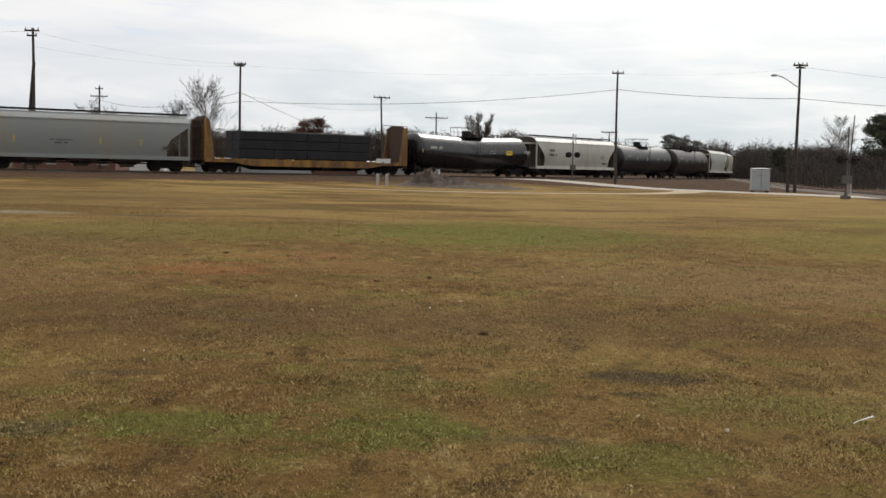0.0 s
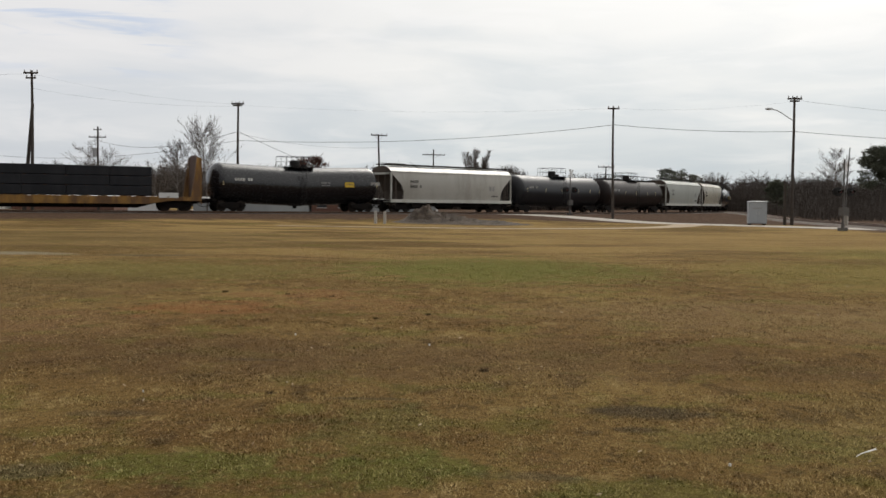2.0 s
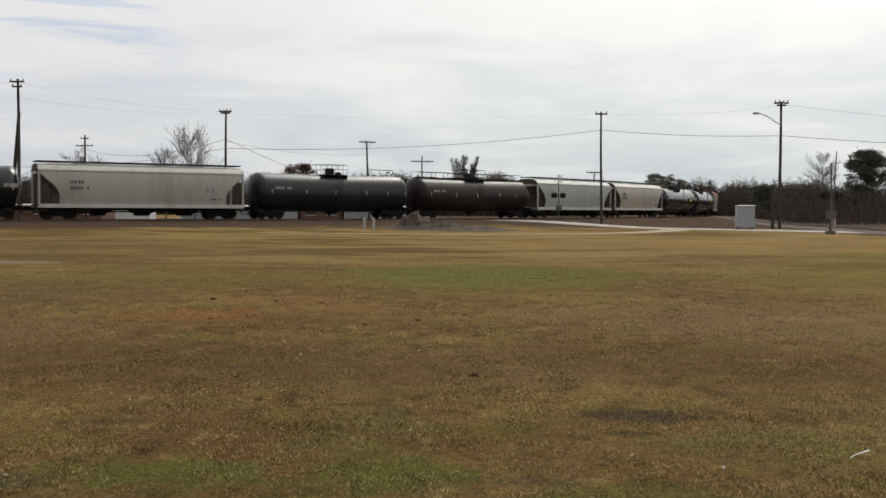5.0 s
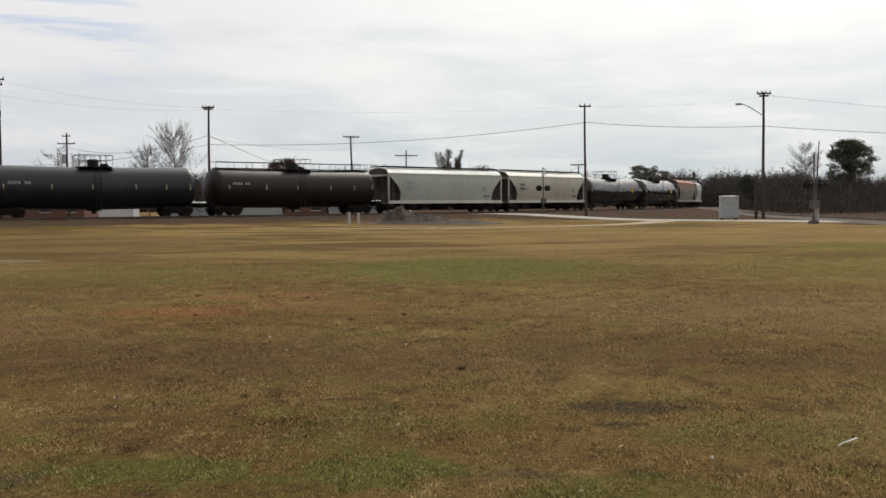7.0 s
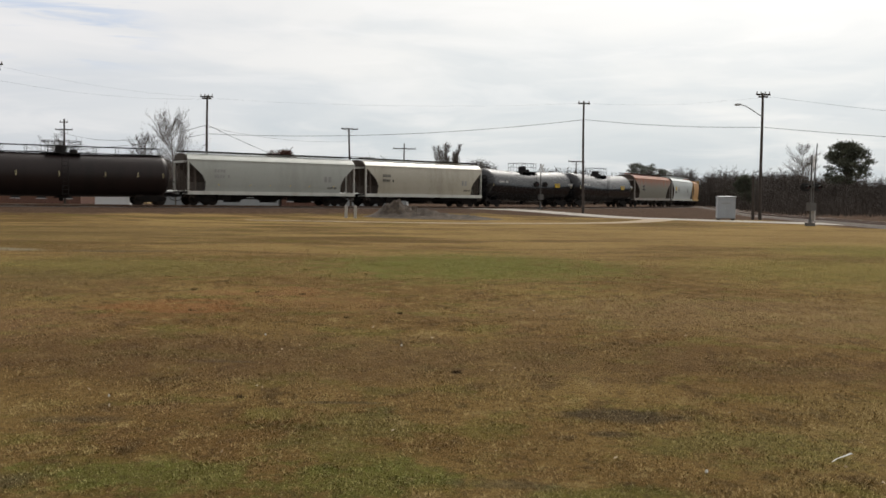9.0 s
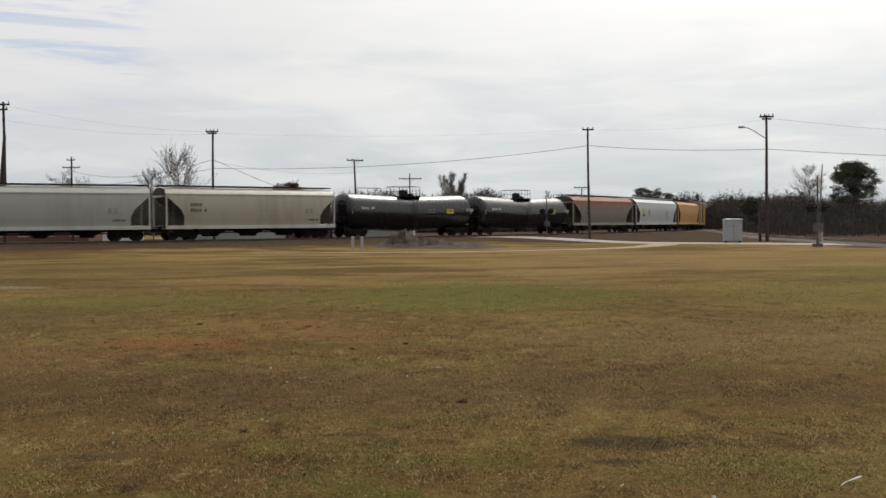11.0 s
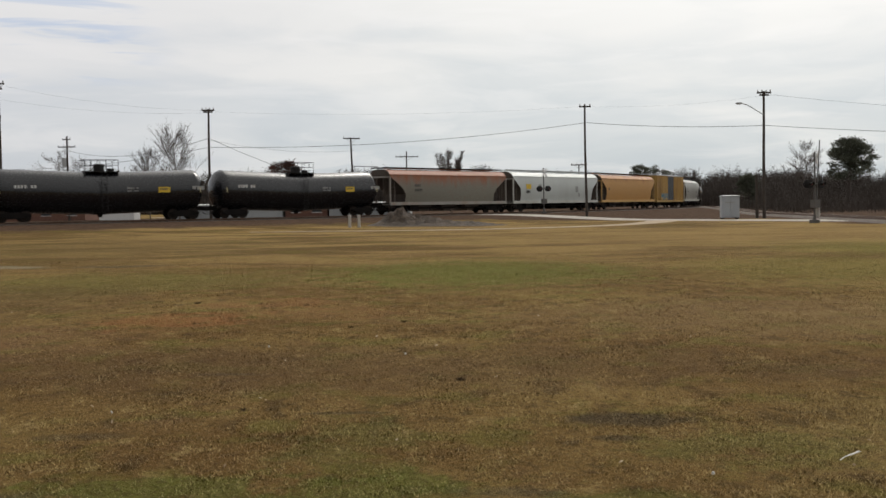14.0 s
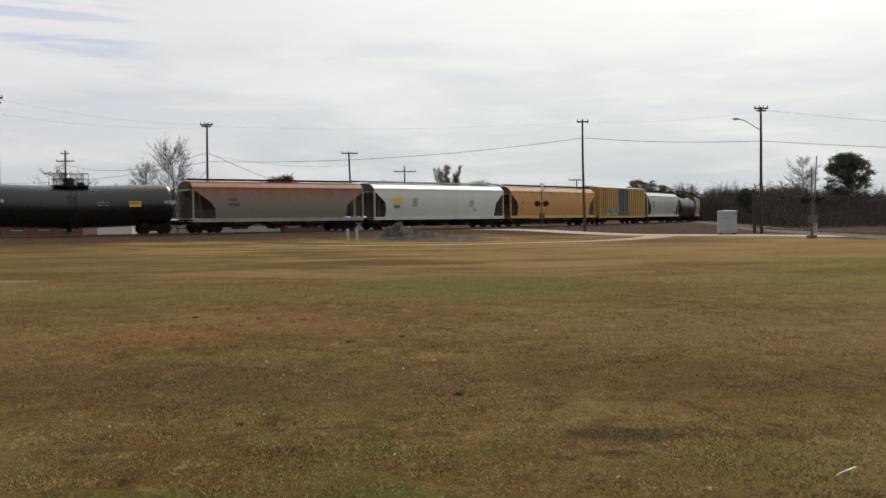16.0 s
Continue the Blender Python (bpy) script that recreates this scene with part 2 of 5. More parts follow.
def field_colour(nd, ln, pos):
    """The colour of the dormant lawn at a place, the same for the soil and the blades on it."""
    big = noise_node(nd, ln, pos, 0.16, 5.0, 0.6)
    mid = noise_node(nd, ln, pos, 1.1, 6.0, 0.65)
    col = mix_node(nd, ln, ramp_node(nd, ln, big, 0.35, 0.65), (0.140, 0.076, 0.027), (0.225, 0.142, 0.054))
    flat = nd.new("ShaderNodeMapping")
    flat.inputs["Scale"].default_value = (1.0, 0.62, 1.0)
    ln.new(pos, flat.inputs["Vector"])
    blot = noise_node(nd, ln, flat.outputs[0], 2.6, 8.0, 0.72)
    bare = noise_node(nd, ln, flat.outputs[0], 0.75, 7.0, 0.7)
    col = mix_node(nd, ln, ramp_node(nd, ln, blot, 0.52, 0.62, 0.0, 0.75), col, (0.066, 0.040, 0.018))
    col = mix_node(nd, ln, ramp_node(nd, ln, blot, 0.47, 0.34, 0.0, 0.7), col, (0.315, 0.218, 0.100))
    col = mix_node(nd, ln, ramp_node(nd, ln, bare, 0.52, 0.64, 0.0, 0.5), col, (0.150, 0.080, 0.038))
    col = mix_node(nd, ln, ramp_node(nd, ln, mid, 0.50, 0.64, 0.0, 0.6), col, (0.135, 0.120, 0.028))
    sep = nd.new("ShaderNodeSeparateXYZ")
    ln.new(pos, sep.inputs[0])
    stretch = nd.new("ShaderNodeMapping")
    stretch.inputs["Scale"].default_value = (0.10, 0.22, 1.0)
    ln.new(pos, stretch.inputs["Vector"])
    streak = noise_node(nd, ln, stretch.outputs[0], 1.0, 7.0, 0.68)
    tan = mix_node(nd, ln, ramp_node(nd, ln, streak, 0.41, 0.57), (0.100, 0.058, 0.022), (0.270, 0.172, 0.072))
    tan = mix_node(nd, ln, ramp_node(nd, ln, noise_node(nd, ln, stretch.outputs[0], 2.3, 6.0, 0.65), 0.52, 0.66, 0.0, 0.7), tan, (0.105, 0.092, 0.016))
    far = ramp_node(nd, ln, sep.outputs["Y"], 14.0, 42.0, 0.0, 0.9)
    col = mix_node(nd, ln, far, col, tan)
    wob = noise_node(nd, ln, pos, 1.4, 8.0, 0.75)
    for x, y, hw, hd, c, strength, wobble in PATCHES:
        dx = math_node(nd, ln, "DIVIDE", math_node(nd, ln, "SUBTRACT", sep.outputs["X"], x), hw)
        dy = math_node(nd, ln, "DIVIDE", math_node(nd, ln, "SUBTRACT", sep.outputs["Y"], y), hd)
        r = math_node(nd, ln, "ADD", math_node(nd, ln, "MULTIPLY", dx, dx), math_node(nd, ln, "MULTIPLY", dy, dy))
        r = math_node(nd, ln, "ADD", r, math_node(nd, ln, "MULTIPLY", math_node(nd, ln, "SUBTRACT", wob, 0.5), 3.6 * wobble))
        col = mix_node(nd, ln, ramp_node(nd, ln, r, 1.15, 0.0, 0.0, strength), col, c)
    col = mix_node(nd, ln, 1.0, col, (0.94, 0.985, 0.91), "MULTIPLY")
    return col


def ground_material():
    m, nd, ln, bs = nodes_of("dormant_lawn_soil")
    pos = nd.new("ShaderNodeNewGeometry").outputs["Position"]
    col = field_colour(nd, ln, pos)
    fine = noise_node(nd, ln, pos, 16.0, 8.0, 0.78)
    finer = noise_node(nd, ln, pos, 60.0, 4.0, 0.75)
    col = mix_node(nd, ln, ramp_node(nd, ln, fine, 0.46, 0.62, 0.0, 0.6), col, (0.055, 0.036, 0.017))
    col = mix_node(nd, ln, ramp_node(nd, ln, finer, 0.54, 0.68, 0.0, 0.6), col, (0.36, 0.255, 0.11))
    bank = nd.new("ShaderNodeAttribute")
    bank.attribute_name = "bank"
    wob = noise_node(nd, ln, pos, 0.35, 6.0, 0.7)
    edge = math_node(nd, ln, "ADD", bank.outputs["Fac"], math_node(nd, ln, "MULTIPLY", math_node(nd, ln, "SUBTRACT", wob, 0.5), 0.7))
    soil = mix_node(nd, ln, ramp_node(nd, ln, noise_node(nd, ln, pos, 2.2, 6.0, 0.7), 0.4, 0.65), (0.050, 0.031, 0.020), (0.088, 0.055, 0.036))
    col = mix_node(nd, ln, ramp_node(nd, ln, edge, 0.10, 0.42), col, soil)
    ln.new(col, bs.inputs["Base Color"])
    bs.inputs["Roughness"].default_value = 0.95
    bs.inputs["Specular IOR Level"].default_value = 0.02
    bump_node(nd, ln, bs, fine, 0.9, 0.05)
    return m


def blade_material():
    m, nd, ln, bs = nodes_of("dry_grass_blades")
    g = nd.new("ShaderNodeNewGeometry")
    col = field_colour(nd, ln, g.outputs["Position"])
    r = g.outputs["Random Per Island"]
    pale = mix_node(nd, ln, 1.0, col, (2.75, 2.85, 2.9), "MULTIPLY")
    pale = mix_node(nd, ln, 0.5, pale, (0.42, 0.345, 0.20))
    col = mix_node(nd, ln, ramp_node(nd, ln, r, 0.45, 1.0, 0.0, 1.0), col, pale)
    col = mix_node(nd, ln, ramp_node(nd, ln, r, 0.30, 0.0, 0.0, 0.85), col, (0.046, 0.032, 0.014))
    ln.new(col, bs.inputs["Base Color"])
    bs.inputs["Roughness"].default_value = 0.9
    bs.inputs["Specular IOR Level"].default_value = 0.03
    return m


M = {
    "ground": ground_material(), "blades": blade_material(),
    "ballast": rough_stuff("dark_ballast_stone", (0.065, 0.050, 0.040), (0.115, 0.088, 0.068), 2.5, 0.95, 0.9, 0.06),
    "rail": painted("rail_steel", (0.16, 0.10, 0.07), (0.30, 0.28, 0.26), 0.4, 0.45, 0.6, False),
    "tie": rough_stuff("creosoted_wood", (0.05, 0.038, 0.03), (0.09, 0.07, 0.055), 4.0),
    "road": rough_stuff("pale_worn_asphalt", (0.27, 0.245, 0.21), (0.38, 0.345, 0.30), 1.2, 0.9, 0.3, 0.01),
    "lane": rough_stuff("sandy_dirt", (0.26, 0.19, 0.11), (0.36, 0.28, 0.18), 1.0, 0.95, 0.4, 0.02),
    "mound": rough_stuff("grey_gravel_heap", (0.046, 0.034, 0.025), (0.086, 0.064, 0.046), 2.0, 0.95, 0.9, 0.08),
    "pole": rough_stuff("dark_pole_wood", (0.045, 0.036, 0.030), (0.075, 0.06, 0.05), 3.0, 0.9, 0.3, 0.01),
    "wire": painted("wire_black", (0.06, 0.06, 0.062), (0.1, 0.1, 0.1), 0.3, 0.6, 0.0, False, bump=0),
    "glass_ins": painted("insulator_grey", (0.30, 0.29, 0.28), (0.15, 0.14, 0.13), 0.4, 0.3, 0.0, False, bump=0),
    "galv": painted("galvanised_metal", (0.40, 0.41, 0.42), (0.24, 0.24, 0.24), 0.4, 0.5, 0.3, False),
    "cabinet": painted("cabinet_grey_paint", (0.34, 0.36, 0.38), (0.26, 0.27, 0.275), 0.4, 0.55, 0.0, True),
    "black": painted("black_steel", (0.014, 0.013, 0.013), (0.034, 0.028, 0.024), 0.6, 0.6, spec=0.25),
    "frame": painted("grimy_underframe", (0.011, 0.0095, 0.009), (0.026, 0.020, 0.016), 0.6, 0.88, spec=0.12),
    "slope": painted("dark_brown_slope_sheet", (0.085, 0.066, 0.052), (0.040, 0.031, 0.026), 0.8, 0.85),
    "signal": painted("weathered_signal_steel", (0.11, 0.105, 0.10), (0.06, 0.052, 0.045), 0.5, 0.6, 0.2, False),
    "wheel": painted("wheel_steel", (0.028, 0.022, 0.019), (0.055, 0.040, 0.030), 0.5, 0.7, 0.3, False, spec=0.2),
    "white_mark": painted("white_stencil", (0.62, 0.62, 0.60), (0.3, 0.3, 0.28), 0.4, 0.6, 0.0, False, bump=0),
    "grey_mark": painted("faded_stencil", (0.30, 0.30, 0.29), (0.18, 0.18, 0.17), 0.4, 0.6, 0.0, False, bump=0),
    "dark_mark": painted("dark_stencil", (0.07, 0.068, 0.062), (0.2, 0.19, 0.17), 0.3, 0.6, 0.0, False, bump=0),
    "yellow": painted("yellow_decal", (0.70, 0.47, 0.03), (0.4, 0.28, 0.05), 0.3, 0.55, 0.0, False, bump=0),
    "reflector": painted("pale_reflector", (0.70, 0.62, 0.36), (0.4, 0.34, 0.2), 0.3, 0.4, 0.0, False, bump=0),
    "lamp_red": painted("dark_red_lens", (0.10, 0.02, 0.02), (0.05, 0.02, 0.02), 0.3, 0.25, 0.0, False, bump=0),
    "white": painted("white_sheet_metal", (0.66, 0.66, 0.65), (0.45, 0.44, 0.42), 0.4, 0.45, 0.0, True),
    "grey_wall": painted("grey_sheet_wall", (0.29, 0.305, 0.31), (0.20, 0.205, 0.205), 0.5, 0.6, 0.0, True),
    "brick": rough_stuff("red_brown_brick", (0.13, 0.064, 0.046), (0.19, 0.095, 0.066), 3.0, 0.9, 0.3, 0.01),
    "dark_glass": painted("dark_window", (0.03, 0.035, 0.04), (0.02, 0.02, 0.02), 0.2, 0.15, 0.0, False, bump=0),
    "bark": rough_stuff("grey_bark", (0.11, 0.092, 0.078), (0.17, 0.145, 0.125), 3.0, 0.95, 0.4, 0.02),
    "twig": island_stuff("bare_twigs", (0.066, 0.053, 0.045), (0.145, 0.120, 0.102)),
    "wood_twig": island_stuff("bare_scrub", (0.048, 0.039, 0.034), (0.088, 0.073, 0.062)),
    "post": painted("weathered_white_post", (0.40, 0.385, 0.36), (0.3, 0.28, 0.25), 0.5, 0.7, 0.0, False),
    "needle": island_stuff("pine_needles", (0.070, 0.076, 0.056), (0.140, 0.146, 0.104)),
    "red_leaf": island_stuff("withered_red_leaves", (0.060, 0.028, 0.022), (0.13, 0.058, 0.042)),
    "wrap": painted("black_lumber_wrap", (0.011, 0.012, 0.016), (0.026, 0.027, 0.032), 0.6, 0.55, 0.0, True, 0.4, 0.7, 1.2, 0.3, 0.25),
    "bulk_yellow": painted("rusty_yellow_paint", (0.29, 0.150, 0.026), (0.095, 0.046, 0.021), 0.9, 0.65, 0.0, True, 0.36, 0.62, 1.2),
    "bulk_face": painted("rusted_bulkhead_sheet", (0.075, 0.040, 0.026), (0.038, 0.027, 0.022), 0.7, 0.75),
}


# ---------------------------------------------------------------- mesh building
class Shape:
    """Vertices and faces of one mesh, put together from boxes, tubes and lofts."""

    def __init__(self):
        self.v, self.f = [], []

    def add(self, verts, faces):
        o = len(self.v)
        self.v += [tuple(p) for p in verts]
        self.f += [tuple(i + o for i in face) for face in faces]
        return self

    def box(self, x0, x1, y0, y1, z0, z1):
        c = [(x, y, z) for z in (z0, z1) for x, y in ((x0, y0), (x1, y0), (x1, y1), (x0, y1))]
        return self.add(c, [(3, 2, 1, 0), (4, 5, 6, 7), (0, 1, 5, 4), (1, 2, 6, 5), (2, 3, 7, 6), (3, 0, 4, 7)])

    def tube(self, a, b, r0, r1=None, n=8):
        a, b = Vector(a), Vector(b)
        r1 = r0 if r1 is None else r1
        d = (b - a).normalized()
        u = d.orthogonal().normalized()
        w = d.cross(u)
        ring = [(math.cos(2 * math.pi * k / n), math.sin(2 * math.pi * k / n)) for k in range(n)]
        v = [a + (u * c + w * s) * r0 for c, s in ring] + [b + (u * c + w * s) * r1 for c, s in ring]
        f = [(k, (k + 1) % n, n + (k + 1) % n, n + k) for k in range(n)]
        return self.add(v, f + [tuple(range(n - 1, -1, -1)), tuple(range(n, 2 * n))])

    def pipe(self, pts, r, n=6):
        for a, b in zip(pts[:-1], pts[1:]):
            self.tube(a, b, r, r, n)
        return self

    def loft(self, rings, closed=True, caps=True):
        n = len(rings[0])
        v = [p for ring in rings for p in ring]
        f = []
        for k in range(len(rings) - 1):
            for j in range(n if closed else n - 1):
                j2 = (j + 1) % n
                f.append((k * n + j, k * n + j2, (k + 1) * n + j2, (k + 1) * n + j))
        if caps and closed:
            f += [tuple(range(n - 1, -1, -1)), tuple(range((len(rings) - 1) * n, len(rings) * n))]
        return self.add(v, f)

    def mesh(self, name, material, smooth=False):
        me = bpy.data.meshes.new(name)
        me.from_pydata(self.v, [], self.f)
        me.materials.append(material)
        if smooth:
            me.polygons.foreach_set("use_smooth", [True] * len(me.polygons))
            me.set_sharp_from_angle(angle=radians(26))
        return me


def part(name, shape, material, parent=None, label="", m=None, smooth=False):
    ob = new(name, shape.mesh(name, material, smooth))
    if parent is not None:
        ob.parent = parent
    if m is not None:
        ob.matrix_basis = m
    return tagged(ob, label)


def thing(name, label, category, m, group=""):
    ob = new(name)
    ob.empty_display_size = 0.3
    ob.matrix_basis = m
    return tagged(ob, label, category, group)


# ---------------------------------------------------------------- the line of the track
KNOTS = ([-220, -60, -20, 23.75, 67.5, 111.25, 155, 198.75, 242.5, 286.25, 330, 420],
         [0, 0, 7.72, 6.42, 4.73, 5.31, 5.23, 4.65, 3.0, 0, 0, 0])
S = np.arange(-220.0, 421.0, 1.0)
KAP = np.interp(S, KNOTS[0], KNOTS[1]) * 1e-3
TH = np.concatenate([[0], np.cumsum((KAP[1:] + KAP[:-1]) / 2)])
TH += 0.461 - np.interp(-20, S, TH)
TX = np.concatenate([[0], np.cumsum((np.cos(TH[1:]) + np.cos(TH[:-1])) / 2)])
TY = np.concatenate([[0], np.cumsum((np.sin(TH[1:]) + np.sin(TH[:-1])) / 2)])
TX += -39.382 - np.interp(-20, S, TX)
TY += 76.781 - np.interp(-20, S, TY)
RAIL_Z = 0.70


def on_track(s, side=0.0, z=0.0):
    th = np.interp(s, S, TH)
    return Vector((np.interp(s, S, TX) - side * math.sin(th), np.interp(s, S, TY) + side * math.cos(th), z))


SIDING = [(26.0, 30.0), (28.5, 50.0), (31.0, 70.0), (33.0, 88.0), (35.3, 108.0), (39.0, 136.0), (43.4, 165.0), (46.0, 181.0)]


def smooth(u):
    u = np.clip(u, 0, 1)
    return u * u * (3 - 2 * u)


TRACK_PTS = np.stack([TX, TY], 1)[::2]


def rail_distance(x, y):
    p = np.stack([np.ravel(x), np.ravel(y)], 1)
    out = np.empty(len(p))
    for k in range(0, len(p), 4000):
        d = p[k:k + 4000, None, :] - TRACK_PTS[None]
        out[k:k + 4000] = np.sqrt((d ** 2).sum(2).min(1))
    return out.reshape(np.shape(x))


def land(x, y):
    """Height of the ground: a flat field that rises to the embankment of the railway."""
    d = rail_distance(np.asarray(x, float), np.asarray(y, float))
    return 0.5 * smooth((24.0 - d) / 20.0)


def height(x, y):
    return float(land(np.array([x]), np.array([y]))[0])


# ---------------------------------------------------------------- ground, track, roads
def build_ground():
    xs = np.concatenate([[-3500, -1500, -700, -400, -250], np.arange(-160, -24, 2.5), np.arange(-24, 24, 0.5), np.arange(24, 160, 2.5), [180, 250, 400, 700, 1500, 3500]])
    ys = np.concatenate([[-3500, -1200, -400, -150, -60, -20, -6], np.arange(0, 34, 0.5), np.arange(34, 220, 1.6), [230, 260, 320, 400, 600, 1000, 2000, 4000]])
    gx, gy = np.meshgrid(xs, ys)
    gz = land(gx, gy)
    near = (np.abs(gx) < 40) & (gy > 1) & (gy < 60)
    gz = gz + np.where(near, 0.02 * np.sin(gx * 0.9 + 1.3 * np.sin(gy * 0.5)) * np.sin(gy * 0.7), 0)
    n, m = gx.shape
    v = np.stack([gx.ravel(), gy.ravel(), gz.ravel()], 1)
    i = np.arange((n - 1) * m).reshape(n - 1, m)[:, :-1].ravel()
    f = np.stack([i, i + 1, i + m + 1, i + m], 1)
    me = bpy.data.meshes.new("ground")
    me.from_pydata(v.tolist(), [], f.tolist())
    me.materials.append(M["ground"])
    me.polygons.foreach_set("use_smooth", [True] * len(me.polygons))
    at = me.attributes.new("bank", "FLOAT", "POINT")
    d = rail_distance(gx, gy).ravel()
    line = np.interp(gy.ravel(), [q[1] for q in SIDING], [q[0] for q in SIDING])
    px, py = gx.ravel(), gy.ravel()
    far_side = (py > np.interp(px, TX[150:360], TY[150:360])) & (d < 75)
    yard = np.clip((py - 86) / 10, 0, 1) * (px > 4) * (px < 60) * (py < 300)
    beyond = np.where((gy.ravel() > 66) & (gy.ravel() < 400) & (gx.ravel() > 0), np.clip((gx.ravel() - line + 6.0) / 8.0, 0, 1), 0)
    at.data.foreach_set("value", np.maximum.reduce([np.clip(1.0 - (d - 4.0) / 14.0, 0, 1), beyond, far_side * 1.0, yard * 0.8]).astype(np.float32))
    return tagged(new("ground", me), "flat field of dormant brown grass with green patches", "ground", kind="structure")


def ribbon(name, pts, widths, lift, material, label, category, step=1.5):
    """A strip that lies on the land along a line of points."""
    p = np.array(pts, float)
    seg = np.concatenate([[0], np.cumsum(np.hypot(*np.diff(p, axis=0).T))])
    t = np.arange(0, seg[-1], step)
    # rounded line: sample, then average
    x, y = np.interp(t, seg, p[:, 0]), np.interp(t, seg, p[:, 1])
    k = np.ones(7) / 7
    x, y = np.convolve(np.pad(x, 3, "edge"), k, "valid"), np.convolve(np.pad(y, 3, "edge"), k, "valid")
    w = np.interp(t, seg, widths)
    dx, dy = np.gradient(x), np.gradient(y)
    ln = np.hypot(dx, dy)
    nx, ny = -dy / ln, dx / ln
    rng = np.random.default_rng(9)
    sh = Shape()
    rows = []
    for u in (-0.5, -0.45, -0.2, 0.0, 0.2, 0.45, 0.5):
        jit = rng.normal(0, 0.05, len(t)) if abs(u) == 0.5 else 0
        px, py = x + nx * (w * u + jit), y + ny * (w * u + jit)
        pz = land(px, py) + (lift if abs(u) < 0.5 else -0.05)
        rows.append([tuple(q) for q in np.stack([px, py, pz], 1)])
    sh.loft(rows, closed=False)
    return tagged(part(name, sh, material, None, smooth=True), label, category, kind="structure")


def build_track():
    s = np.arange(-200, 380, 2.0)
    bed = Shape()
    prof = [(-3.6, -0.25), (-2.6, 0.0), (-1.7, 0.56 - 0.5), (1.7, 0.56 - 0.5), (2.6, 0.0), (3.6, -0.25)]
    rng = np.random.default_rng(3)
    rings = [[tuple(on_track(a, y + rng.normal(0, 0.06), 0.5 + z + rng.normal(0, 0.02))) for a in s] for y, z in prof]
    bed.loft(rings, closed=False)
    tagged(part("ballast_bed", bed, M["ballast"]), "dark stone ballast bed of the railway", "track bed", kind="structure")
    for side in (-0.75, 0.75):
        sh = Shape()
        prof = [(-0.07, 0.54), (-0.07, 0.56), (-0.015, 0.58), (-0.035, 0.67), (-0.035, 0.70), (0.035, 0.70), (0.035, 0.67), (0.015, 0.58), (0.07, 0.56), (0.07, 0.54)]
        sh.loft([[tuple(on_track(a, side + y, z)) for y, z in prof] for a in s])
        tagged(part("rail", sh, M["rail"]), "rusty brown steel rail with worn head", "rail", "rails of the main track", "structure")
    ties = Shape()
    for a in np.arange(-60, 165, 0.55):
        c, th = on_track(a), np.interp(a, S, TH)
        m = Matrix.Translation((c.x, c.y, 0)) @ Matrix.Rotation(th, 4, "Z")
        box = Shape().box(-0.11, 0.11, -1.3, 1.3, 0.42, 0.575)
        ties.add([m @ Vector(p) for p in box.v], box.f)
    tagged(part("wooden_ties", ties, M["tie"]), "dark creosoted wooden ties in the ballast", "track ties", kind="stuff")
    # the other line that crosses the road
    p = np.array(SIDING)
    yy = np.arange(30, 165, 1.0)
    xx = np.interp(yy, p[:, 1], p[:, 0])
    zz = land(xx, yy)
    bed = Shape()
    bed.loft([[(x + o, y, z + h) for x, y, z in zip(xx, yy, zz)] for o, h in ((-2.4, -0.1), (-1.5, 0.16), (1.5, 0.16), (2.4, -0.1))], closed=False)
    tagged(part("ballast_bed", bed, M["ballast"]), "low dark ballast bed of a second line", "track bed", kind="structure")
    for o in (-0.75, 0.75):
        sh = Shape()
        sh.loft([[(x + o + a, y, z + h) for a, h in ((-0.04, 0.14), (-0.04, 0.30), (0.04, 0.30), (0.04, 0.14))] for x, y, z in zip(xx, yy, zz)])
        tagged(part("rail", sh, M["rail"]), "rusty steel rail of the second line", "rail", "rails of the second line", "structure")


def build_roads():
    ribbon("road", [(90, 14), (55, 48), (32.5, 74), (18.5, 90), (8, 103), (-1, 113), (-20, 138), (-50, 180)], [6.5, 6.5, 5.6, 4.8, 4.6, 5.0, 5.5, 6.5], 0.03, M["road"],
           "pale worn asphalt road that climbs to the crossing", "road")
    ribbon("dirt_lane", [(-14, 65.9), (-8, 65.2), (0, 64.2), (7, 66.5), (12, 71), (16.5, 79), (19, 88)], [0.5, 1.2, 1.7, 1.8, 2.0, 2.4, 3.0], 0.025, M["lane"],
           "sandy dirt lane along the edge of the field", "dirt lane")


